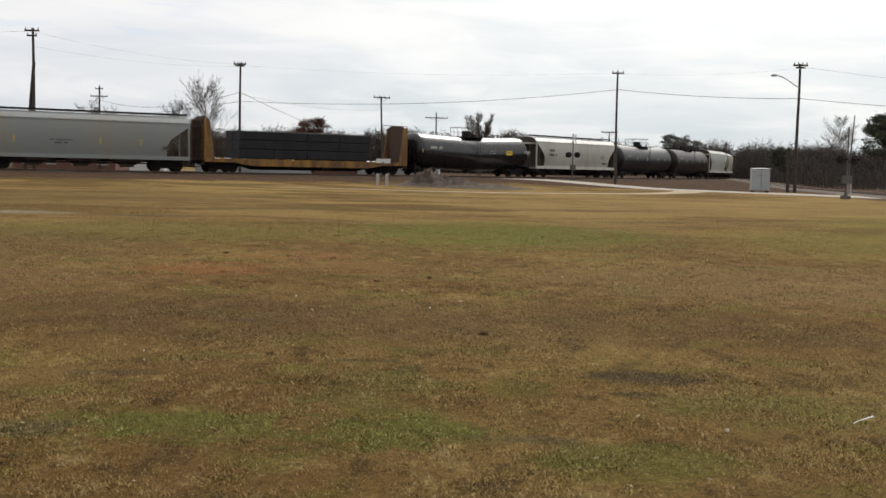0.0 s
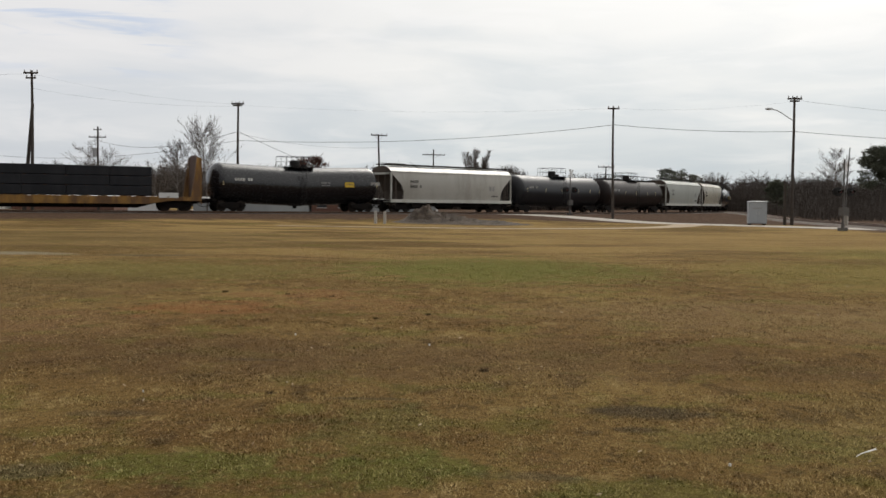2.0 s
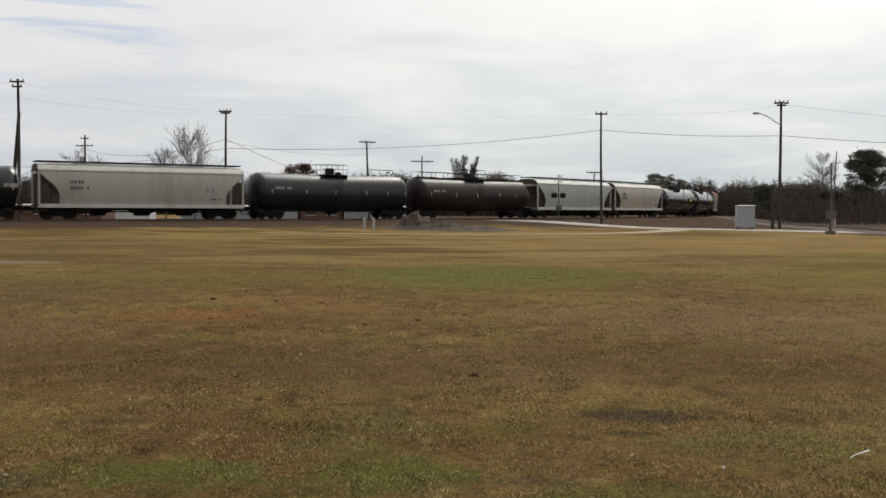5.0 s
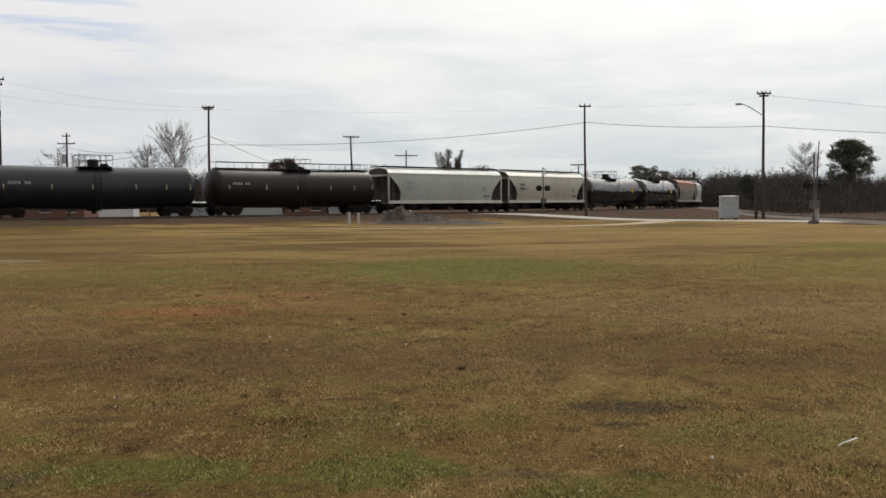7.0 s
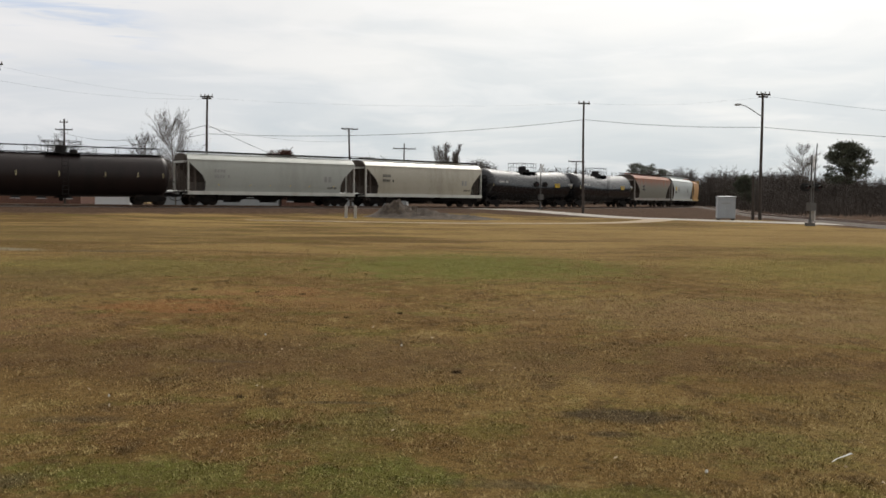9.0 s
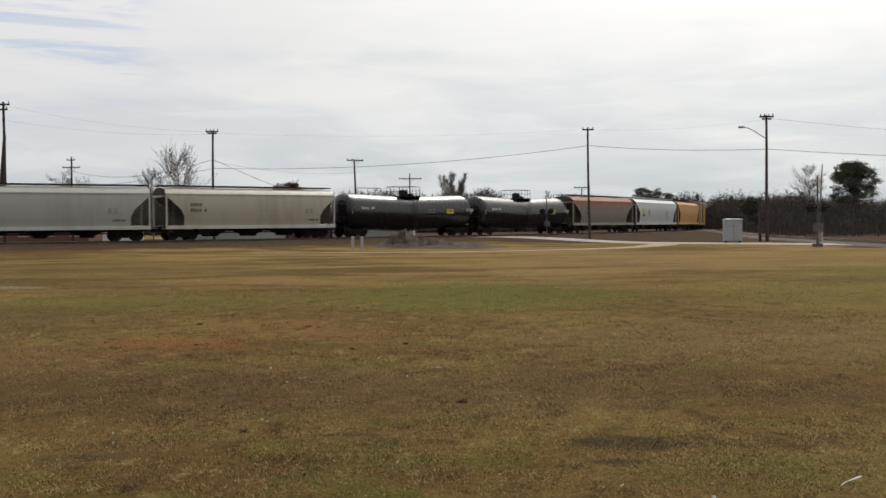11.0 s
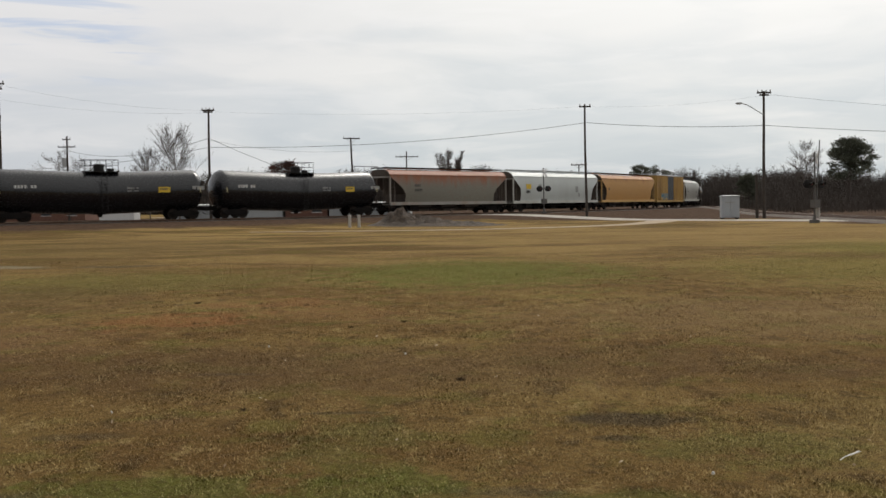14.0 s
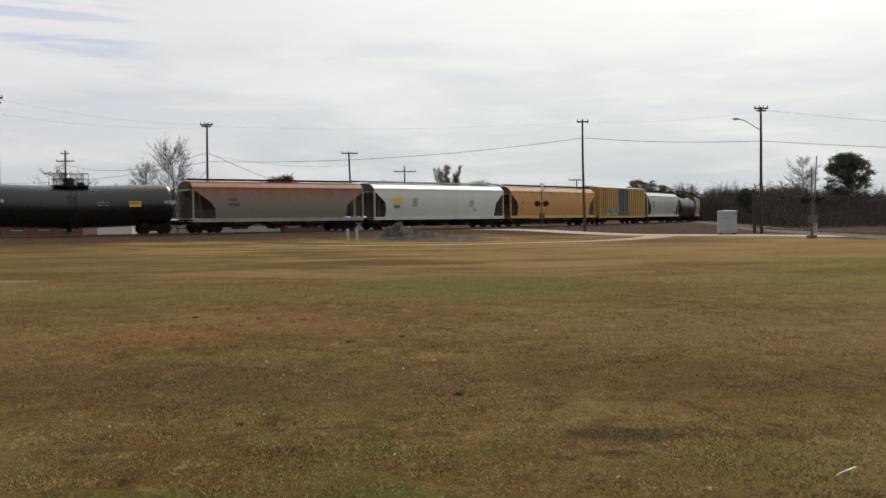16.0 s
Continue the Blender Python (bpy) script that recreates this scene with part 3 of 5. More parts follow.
# ---------------------------------------------------------------- freight cars
def truck(parent, x):
    """A two-axle truck: side frames and bolster, with two wheelsets."""
    sh = Shape()
    for y in (-1.02, 1.02):
        sh.loft([[(px, y + o, pz) for px, pz in ((-1.25, 0.42), (-1.25, 0.62), (-0.45, 0.78), (0.45, 0.78), (1.25, 0.62), (1.25, 0.42), (0.85, 0.40), (0.40, 0.24), (-0.40, 0.24), (-0.85, 0.40))] for o in (-0.09, 0.09)])
        for px in (-0.87, 0.87):
            sh.tube((px, y - 0.14, 0.46), (px, y + 0.14, 0.46), 0.15, 0.15, 10)
        for px in (-0.16, 0.0, 0.16):
            sh.tube((px, y, 0.30), (px, y, 0.62), 0.07, 0.07, 6)
    sh.box(-0.22, 0.22, -1.0, 1.0, 0.45, 0.75)
    ob = part("truck", sh, M["frame"], parent, "grimy cast steel truck", pose(x, 0, 0))
    wheels = []
    for px in (-0.87, 0.87):
        w = Shape()
        w.tube((0, -0.95, 0), (0, 0.95, 0), 0.09, 0.09, 8)
        for y in (-0.75, 0.75):
            w.tube((0, y - 0.07, 0), (0, y + 0.07, 0), 0.455, 0.455, 22)
            o = 0.075 * (1 if y < 0 else -1)
            w.tube((0, y + o - 0.02, 0), (0, y + o + 0.02, 0), 0.485, 0.485, 22)
            for k in range(4):
                a = k * math.pi / 2
                w.box(0.25 * math.cos(a) - 0.05, 0.25 * math.cos(a) + 0.05, y - 0.085, y + 0.085, 0.25 * math.sin(a) - 0.05, 0.25 * math.sin(a) + 0.05)
        wheels.append(part("wheelset", w, M["wheel"], ob, "", pose(px, 0, 0.46)))
    return wheels


def couplers(parent, half, L):
    for sgn in (-1, 1):
        sh = Shape().box(*sorted((sgn * (half - 0.4), sgn * (L / 2 - 0.12))), -0.12, 0.12, 0.72, 0.96)
        sh.box(*sorted((sgn * (L / 2 - 0.22), sgn * (L / 2 + 0.06))), -0.19, 0.14, 0.68, 1.0)
        part("coupler", sh, M["frame"], parent)
        hose = Shape().pipe([(sgn * (half - 0.1), -0.5, 0.8), (sgn * (half + 0.15), -0.45, 0.45), (sgn * (L / 2), -0.3, 0.38)], 0.03, 5)
        part("brake_hose", hose, M["black"], parent)


def ladder(parent, x, y, z0, z1, width, axis, material, rungs=7):
    sh = Shape()
    for o in (-width / 2, width / 2):
        a, b = ((x + o, y, z0), (x + o, y, z1)) if axis == "x" else ((x, y + o, z0), (x, y + o, z1))
        sh.tube(a, b, 0.025, 0.025, 5)
    for k in range(rungs):
        z = z0 + (k + 0.5) * (z1 - z0) / rungs
        a, b = ((x - width / 2, y, z), (x + width / 2, y, z)) if axis == "x" else ((x, y - width / 2, z), (x, y + width / 2, z))
        sh.tube(a, b, 0.018, 0.018, 5)
    part("ladder", sh, material, parent)


def marks(parent, rows, material, y):
    """Lettering that cannot be read: plain bars. rows: x, z, length, height."""
    for x, z, w, h in rows:
        n = max(1, int(w / (h * 0.9)))
        for k in range(n):
            if n > 5 and k == 4:
                continue
            a = x + k * w / n
            part("lettering", Shape().box(a, a + 0.62 * w / n, y - 0.012, y + 0.012, z, z + h), material, parent)


def hopper_car(L, paint, sill, label, top=4.62, cut=1.6, cut_z=2.3, style=()):
    car = thing("hopper_car", label, "freight car", Matrix(), "cars of the freight train")
    half = L / 2 - 0.55
    prof = [(1.36, 1.12), (1.47, 1.5), (1.55, 2.0), (1.60, 2.6), (1.60, 3.1), (1.57, 3.5), (1.54, 3.70), (1.50, 3.88), (1.12, 4.26), (0.85, 4.36), (0.4, 4.44)]
    k = (top - 1.12) / 3.5
    prof = [(y, 1.12 + (z - 1.12) * k) for y, z in prof]

    def reach(z):
        return half - cut * float(np.interp(z, [cut_z, 3.75], [1.0, 0.0]))
    ring = [(-y, z) for y, z in prof] + [(y, z) for y, z in reversed(prof)]
    body = Shape()
    xs = np.linspace(-1, 1, 13)
    rings = [[(x * reach(z), y, z) for y, z in ring] for x in xs]
    body.loft(rings, closed=True, caps=False)
    n = len(prof)
    for sgn in (-1, 1):          # sloping end sheets, a darker brown than the body
        v = [(sgn * reach(z), -y, z) for y, z in prof] + [(sgn * reach(z), y, z) for y, z in prof]
        part("slope_sheet", Shape().add(v, [(j, j + 1, n + j + 1, n + j) for j in range(n - 1)]), M["slope"], car, "dark brown sloping end sheet")
    part("body", body, paint, car, "", smooth=True)
    z_eave = 1.12 + 2.76 * k
    for y in (-1.515, 1.515):
        part("top_chord", Shape().box(-half, half, y - 0.045, y + 0.045, z_eave - 0.07, z_eave + 0.035), paint, car)
    for y in (-1.5, 1.5):
        part("side_sill", Shape().box(-half, half, y - 0.07, y + 0.07, 0.93, 1.24), sill, car)
    part("centre_sill", Shape().box(-half, half, -0.35, 0.35, 0.72, 1.1), M["frame"], car)
    bays = 3
    for b in range(bays):
        x = (b - (bays - 1) / 2) * 3.6
        sh = Shape()
        sh.loft([[(x + a * 1.7, o * 1.35, 1.15) for a, o in ((-1, -1), (1, -1), (1, 1), (-1, 1))], [(x + a * 0.45, o * 0.75, 0.42) for a, o in ((-1, -1), (1, -1), (1, 1), (-1, 1))],
                 [(x + a * 0.45, o * 0.75, 0.28) for a, o in ((-1, -1), (1, -1), (1, 1), (-1, 1))]])
        part("hopper_outlet", sh, M["slope"] if "dark" in style else M["frame"], car)
    rig = Shape().pipe([(-half + 3.2, -1.0, 0.62), (half - 3.2, -1.0, 0.62)], 0.06, 6).box(-half + 2.9, -half + 4.1, -1.3, -0.5, 0.45, 0.95)
    part("brake_rigging", rig, M["frame"], car)
    for sgn in (-1, 1):
        end = Shape()
        x = sgn * (half - 0.08)
        for y in (-1.46, 1.46):
            end.box(x - 0.07, x + 0.07, y - 0.06, y + 0.06, 0.95, 3.8)
        end.box(x - 0.06, x + 0.06, -1.40, 1.40, 3.62, 3.85)
        end.box(x - 0.05, x + 0.05, -1.40, 1.40, 0.95, 1.2)
        part("end_frame", end, sill, car)
        stay = Shape()
        for y in (-0.5, 0.5):
            stay.box(x - 0.05, x + 0.05, y - 0.05, y + 0.05, 1.1, 3.7)
        for y in (-1.38, 1.38):
            stay.box(*sorted((sgn * (half - 0.78), sgn * (half - 0.70))), y - 0.04, y + 0.04, 1.2, 3.3)
        part("end_stay", stay, M["slope"], car)
        ladder(car, sgn * (half + 0.02), -1.1, 0.6, 4.3, 0.45, "y", M["slope"], 10)
        ladder(car, sgn * (half - 0.35), -1.50, 0.55, 3.7, 0.42, "x", M["slope"], 8)
        part("end_platform", Shape().box(*sorted((sgn * (half - 1.5), sgn * half)), -1.38, 1.38, 1.06, 1.16), M["frame"], car)
    brd = Shape()
    for y in (-0.62, 0.62):
        brd.box(-half, half, y - 0.20, y + 0.20, top - 0.06, top + 0.035)
    part("running_board", brd, M["galv"] if "lightboard" in style else M["frame"], car)
    hatch = Shape().box(-half + 0.9, half - 0.9, -0.28, 0.28, top - 0.10, top + 0.04)
    part("roof_hatch", hatch, paint, car)
    couplers(car, half, L)
    wheels = truck(car, -half + 1.75) + truck(car, half - 1.75)
    return car, wheels, half - 1.75


def tank_car(L, paint, label, radius=1.5, dip=0.22, rail=False, style=()):
    car = thing("tank_car", label, "freight car", Matrix(), "cars of the freight train")
    half = L / 2 - 0.55
    zc = 0.64 + radius
    n = 36
    rings = []
    for x, r in [(-1.0, 0.02), (-0.995, 0.30), (-0.985, 0.55), (-0.968, 0.78), (-0.945, 0.92), (-0.92, 0.985), (-0.90, 1.0)] + [(x, 1.0) for x in np.linspace(-0.86, 0.86, 19)] + \
            [(0.90, 1.0), (0.92, 0.985), (0.945, 0.92), (0.968, 0.78), (0.985, 0.55), (0.995, 0.30), (1.0, 0.02)]:
        d = dip * (1 - abs(x)) - dip * 0.5
        rings.append([(x * half, r * radius * math.cos(2 * math.pi * k / n), zc - d + r * radius * math.sin(2 * math.pi * k / n)) for k in range(n)])
    part("tank", Shape().loft(rings), paint, car, "", smooth=True)
    for x in (-0.9, 0.9):
        bands = Shape().loft([[(x * half + o, (radius + 0.015) * math.cos(2 * math.pi * k / n), zc + dip * 0.4 + (radius + 0.015) * math.sin(2 * math.pi * k / n)) for k in range(n)] for o in (-0.05, 0.05)])
        part("jacket_band", bands, paint, car)
    top = zc + radius - dip * 0.5
    plat = Shape()
    plat.box(-1.35, 1.35, -1.0, 1.0, top + 0.02, top + 0.07)
    for x in (-1.3, 1.3):
        plat.box(x - 0.05, x + 0.05, -1.0, 1.0, top - 0.35, top + 0.05)
    p = part("platform", plat, M["black"], car)
    hand = Shape()
    for y in (-1.0, 1.0):
        for z in (0.55, 1.0):
            hand.tube((-1.35, y, top + z), (1.35, y, top + z), 0.022, 0.022, 5)
        for x in (-1.35, -0.85, -0.35, 0.35, 0.85, 1.35):
            hand.tube((x, y, top), (x, y, top + 1.0), 0.022, 0.022, 5)
    for x in (-1.35, 1.35):
        hand.tube((x, -1.0, top + 1.0), (x, 1.0, top + 1.0), 0.022, 0.022, 5)
    part("railing", hand, M["black"], p)
    dome = Shape().tube((0, 0, top - 0.3), (0, 0, top + 0.55), 0.46, 0.46, 16)
    dome.tube((0, 0, top + 0.55), (0, 0, top + 0.68), 0.50, 0.36, 16)
    part("valve_housing", dome, M["black"], car, smooth=True)
    man = Shape().tube((0.95, 0, top - 0.2), (0.95, 0, top + 0.32), 0.3, 0.3, 12)
    part("manway", man, M["black"], car)
    if rail:
        long = Shape()
        for y in (-0.55, 0.55):
            long.tube((-half * 0.92, y, top + 0.62), (half * 0.92, y, top + 0.62), 0.025, 0.025, 5)
            for x in np.linspace(-half * 0.92, half * 0.92, 10):
                long.tube((x, y, top - 0.1), (x, y, top + 0.62), 0.022, 0.022, 5)
        part("handrail", long, M["frame"], car)
        walk_way = Shape().box(-half * 0.92, half * 0.92, -0.6, 0.6, top + 0.06, top + 0.10)
        part("walkway", walk_way, M["frame"], car)
    for sgn in (-1, 1):
        sd = Shape()
        x = sgn * (half - 2.0)
        sd.loft([[(x + o, y, z) for y, z in ((-1.45, 0.9 + radius * 0.7), (-0.7, 0.62), (0.7, 0.62), (1.45, 0.9 + radius * 0.7), (1.0, 1.1), (0.0, 0.9), (-1.0, 1.1))] for o in (-0.5, 0.5)])
        part("saddle", sd, paint, car)
        sill = Shape().box(*sorted((sgn * (half - 3.4), sgn * (half + 0.2))), -0.33, 0.33, 0.72, 1.08)
        sill.box(*sorted((sgn * (half - 0.15), sgn * (half + 0.2))), -1.35, 1.35, 0.90, 1.06)
        part("stub_sill", sill, M["frame"], car)
        grab = Shape()
        for y in (-1.35, 1.35):
            grab.pipe([(sgn * (half + 0.15), y, 0.5), (sgn * (half + 0.15), y, 2.0)], 0.025, 5)
            grab.pipe([(sgn * (half - 0.5), y, 0.45), (sgn * (half - 0.5), y, 1.0)], 0.025, 5)
        grab.pipe([(sgn * (half + 0.15), -1.35, 2.0), (sgn * (half + 0.15), 1.35, 2.0)], 0.025, 5)
        part("grab_iron", grab, M["black"], car)
    ladder(car, 0.0, -radius - 0.12, 0.7, top + 0.1, 0.45, "x", M["black"], 11)
    pipe = Shape().tube((0, 0, 0.28), (0, 0, 0.9), 0.18, 0.22, 10)
    pipe.box(-0.5, 0.5, -0.4, 0.4, 0.50, 0.75)
    part("bottom_outlet", pipe, M["frame"], car)
    yy = -radius - 0.006
    marks(car, [(-half * 0.80, zc + 0.28, 1.7, 0.24), (-half * 0.80, zc - 0.02, 1.7, 0.07)], M["white_mark"] if "white" in style else M["grey_mark"], yy + 0.03)
    if "white" in style:
        marks(car, [(half * 0.22, zc + 0.18, 0.9, 0.16), (half * 0.22, zc - 0.02, 0.9, 0.10)], M["grey_mark"], yy + 0.01)
        part("hazard_placard", Shape().box(half * 0.52, half * 0.52 + 0.95, yy - 0.02, yy + 0.03, zc - 0.1, zc + 0.36), M["yellow"], car, "yellow rectangular decal")
        marks(car, [(half * 0.52 + 0.12, zc + 0.10, 0.7, 0.16)], M["dark_mark"], yy - 0.018)
        part("data_panel", Shape().box(half * 0.86, half * 0.86 + 1.0, yy + 0.01, yy + 0.05, zc + 0.1, zc + 0.42), M["grey_mark"], car, "faded grey data panel")
    for x in ((-0.93, 0.94) if "white" in style else (-0.84, -0.42, -0.05, 0.36, 0.66, 0.9)):
        part("reflector_strip", Shape().box(x * half - 0.022, x * half + 0.022, yy - 0.01, yy + 0.03, zc - 0.12, zc + 0.28), M["reflector"], car)
    couplers(car, half, L)
    wheels = truck(car, -half + 1.7) + truck(car, half - 1.7)
    return car, wheels, half - 1.7


def bulkhead_car(L, label):
    car = thing("bulkhead_flat_car", label, "freight car", Matrix(), "cars of the freight train")
    half = L / 2 - 0.6
    part("deck", Shape().box(-half, half, -1.5, 1.5, 1.02, 1.16), M["bulk_face"], car)
    for y in (-1.5, 1.5):
        sh = Shape()
        sh.loft([[(x, y + o, z) for x, z in ((-half, 0.86), (-half + 2.6, 0.86), (-half + 4.4, 0.58), (half - 4.4, 0.58), (half - 2.6, 0.86), (half, 0.86), (half, 1.2), (-half, 1.2))] for o in (-0.06, 0.06)])
        part("side_sill", sh, M["bulk_yellow"], car)
        for x in np.linspace(-half + 1.5, half - 1.5, 15):
            part("stake_pocket", Shape().box(x - 0.09, x + 0.09, y - 0.12, y + 0.12, 0.92, 1.24), M["bulk_yellow"], car)
    sill = Shape()
    sill.loft([[(x, y, z) for x, z in ((-half, 0.62), (-half + 3.6, 0.62), (-half + 5.0, 0.26), (half - 5.0, 0.26), (half - 3.6, 0.62), (half, 0.62), (half, 1.02), (-half, 1.02))] for y in (-0.42, 0.42)])
    part("centre_sill", sill, M["frame"], car)
    tank = Shape().tube((-2.2, -1.0, 0.55), (-0.6, -1.0, 0.55), 0.22, 0.22, 12).box(1.0, 2.0, -1.25, -0.6, 0.30, 0.85)
    part("brake_gear", tank, M["frame"], car)
    for sgn in (-1, 1):
        face = Shape().box(*sorted((sgn * (half - 0.28), sgn * (half - 0.12))), -1.35, 1.35, 1.16, 4.48)
        for y in np.linspace(-1.1, 1.1, 5):
            face.box(*sorted((sgn * (half - 0.12), sgn * (half + 0.08))), y - 0.06, y + 0.06, 1.0, 4.38)
        for z in (1.9, 2.9, 3.9):
            face.box(*sorted((sgn * (half - 0.12), sgn * (half + 0.02))), -1.35, 1.35, z - 0.06, z + 0.06)
        face.loft([[(sgn * (half - a), y, z) for y, z in ((-1.35, 4.48), (-0.9, 4.72), (0.9, 4.72), (1.35, 4.48))] for a in (0.28, 0.12)])
        part("bulkhead", face, M["bulk_face"], car, "rust-brown ribbed bulkhead")
        for y in (-1.42, 1.42):
            post = Shape()
            post.loft([[(sgn * (half - a), y + o, z) for a, z in ((-0.1, 0.9), (-0.1, 4.5), (0.30, 4.5), (0.78, 1.2), (0.78, 0.9))] for o in (-0.08, 0.08)])
            part("bulkhead_post", post, M["bulk_yellow"], car, "yellow tapered side post")
        ladder(car, sgn * (half + 0.1), -1.15, 0.6, 4.0, 0.45, "y", M["bulk_yellow"], 9)
    # three tiers of wrapped timber
    rng = np.random.default_rng(12)
    x0, x1 = -half + 3.1, half - 4.0
    edges = np.linspace(x0, x1, 5)
    for tier in range(3):
        z = 1.26 + tier * 0.80
        for k in range(4):
            for y0, y1 in ((-1.30, -0.02), (0.02, 1.30)):
                dx, dz = rng.uniform(0.0, 0.05), rng.uniform(0.765, 0.785)
                a, b = edges[k] + dx, edges[k + 1] - 0.02 + dx
                sh = Shape()
                bev = 0.05
                sh.loft([[(x, y, zz) for y, zz in ((y0 + bev, z), (y0, z + bev), (y0, z + dz - bev), (y0 + bev, z + dz), (y1 - bev, z + dz), (y1, z + dz - bev), (y1, z + bev), (y1 - bev, z))] for x in np.linspace(a, b, 4)])
                part("wrapped_package", sh, M["wrap"], car, "black plastic wrapped timber package")
        for x in np.linspace(x0 + 0.5, x1 - 0.5, 9):
            part("dunnage", Shape().box(x - 0.05, x + 0.05, -1.3, 1.3, z - 0.08 if tier else 1.16, z), M["bulk_face"], car)
    part("load_notice", Shape().box(half - 3.5, half - 1.9, -1.62, -1.585, 1.10, 1.52), M["white"], car, "white notice board on the side")
    couplers(car, half, L)
    wheels = truck(car, -half + 1.9) + truck(car, half - 1.9)
    return car, wheels, half - 1.9


def box_car(L, paint, label):
    car = thing("box_car", label, "freight car", Matrix(), "cars of the freight train")
    half = L / 2 - 0.6
    part("body", Shape().box(-half, half, -1.36, 1.36, 1.0, 4.75), paint, car)
    roof = Shape().loft([[(x, y, z) for y, z in ((-1.5, 4.70), (-1.5, 4.80), (0, 4.98), (1.5, 4.80), (1.5, 4.70))] for x in (-half - 0.05, half + 0.05)])
    part("roof", roof, M["galv"], car)
    for y in (-1.47, 1.47):
        for x in list(np.linspace(-half + 0.15, -1.9, 10)) + list(np.linspace(1.9, half - 0.15, 10)):
            part("side_post", Shape().box(x - 0.13, x + 0.13, y - 0.10, y + 0.07, 1.05, 4.68), paint, car)
        part("side_sill", Shape().box(-half, half, y - 0.08, y + 0.08, 0.85, 1.1), paint, car)
        door = Shape().box(-1.75, 1.75, y - 0.06, y + 0.06, 1.12, 4.62)
        for z in np.linspace(1.4, 4.4, 7):
            door.box(-1.7, 1.7, y - 0.10, y + 0.10, z - 0.04, z + 0.04)
        for x in (-1.2, 0.0, 1.2):
            door.tube((x, y - 0.12, 1.15), (x, y - 0.12, 4.55), 0.03, 0.03, 5)
        part("door", door, M["door_blue"], car, "dark blue-grey sliding door with locking bars")
    part("spray_paint", Shape().box(-half + 2.2, -1.9, -1.60, -1.585, 1.15, 2.1), M["spray"], car, "blue and teal sprayed patch")
    part("centre_sill", Shape().box(-half, half, -0.35, 0.35, 0.6, 1.02), M["frame"], car)
    for sgn in (-1, 1):
        ladder(car, sgn * (half + 0.05), -1.1, 0.7, 4.6, 0.45, "y", paint, 10)
    couplers(car, half, L)
    wheels = truck(car, -half + 1.9) + truck(car, half - 1.9)
    return car, wheels, half - 1.9


M["door_blue"] = painted("blue_grey_door", (0.060, 0.070, 0.085), (0.14, 0.11, 0.07), 0.5, 0.6)
M["spray"] = painted("sprayed_teal", (0.05, 0.13, 0.17), (0.45, 0.27, 0.06), 1.0, 0.6, 0.0, False, 0.48, 0.54, 1.6)
PAINT = {
    "grey": painted("weathered_light_grey", (0.235, 0.255, 0.255), (0.29, 0.235, 0.155), 0.55, 0.45),
    "white": painted("grimy_white_paint", (0.43, 0.42, 0.385), (0.26, 0.24, 0.20), 0.65, 0.30),
    "cream": painted("grimy_cream_paint", (0.43, 0.40, 0.325), (0.27, 0.24, 0.185), 0.65, 0.30),
    "clean": painted("clean_white_paint", (0.38, 0.395, 0.365), (0.27, 0.275, 0.245), 0.6, 0.46),
    "new_white": painted("fresh_white_paint", (0.53, 0.56, 0.54), (0.42, 0.44, 0.42), 0.45, 0.34),
    "rust": rusted("grey_paint_with_rust", (0.195, 0.190, 0.155), (0.255, 0.085, 0.034), 2.55, 4.1),
    "orange": rusted("faded_orange_paint", (0.50, 0.27, 0.08), (0.30, 0.11, 0.045), 3.5, 4.7),
    "box": painted("faded_yellow_paint", (0.48, 0.30, 0.085), (0.26, 0.14, 0.05), 0.8, 0.55),
    "black": painted("glossy_black_tank", (0.008, 0.0085, 0.011), (0.018, 0.017, 0.018), 0.5, 0.19, bump=0.008, spec=0.55),
    "dark": painted("dusty_black_tank", (0.011, 0.012, 0.016), (0.026, 0.026, 0.030), 0.6, 0.36, bump=0.012, spec=0.36),
    "brown": painted("brown_dusty_tank", (0.020, 0.013, 0.012), (0.009, 0.008, 0.0075), 0.7, 0.40, bump=0.012, spec=0.24),
    "sill_white": painted("white_sill", (0.52, 0.52, 0.48), (0.32, 0.29, 0.24), 0.6, 0.5),
    "sill_rust": painted("grey_rusty_sill", (0.30, 0.28, 0.25), (0.22, 0.12, 0.07), 0.6, 0.6),
    "sill_orange": painted("orange_sill", (0.55, 0.34, 0.12), (0.32, 0.16, 0.06), 0.6, 0.6),
}


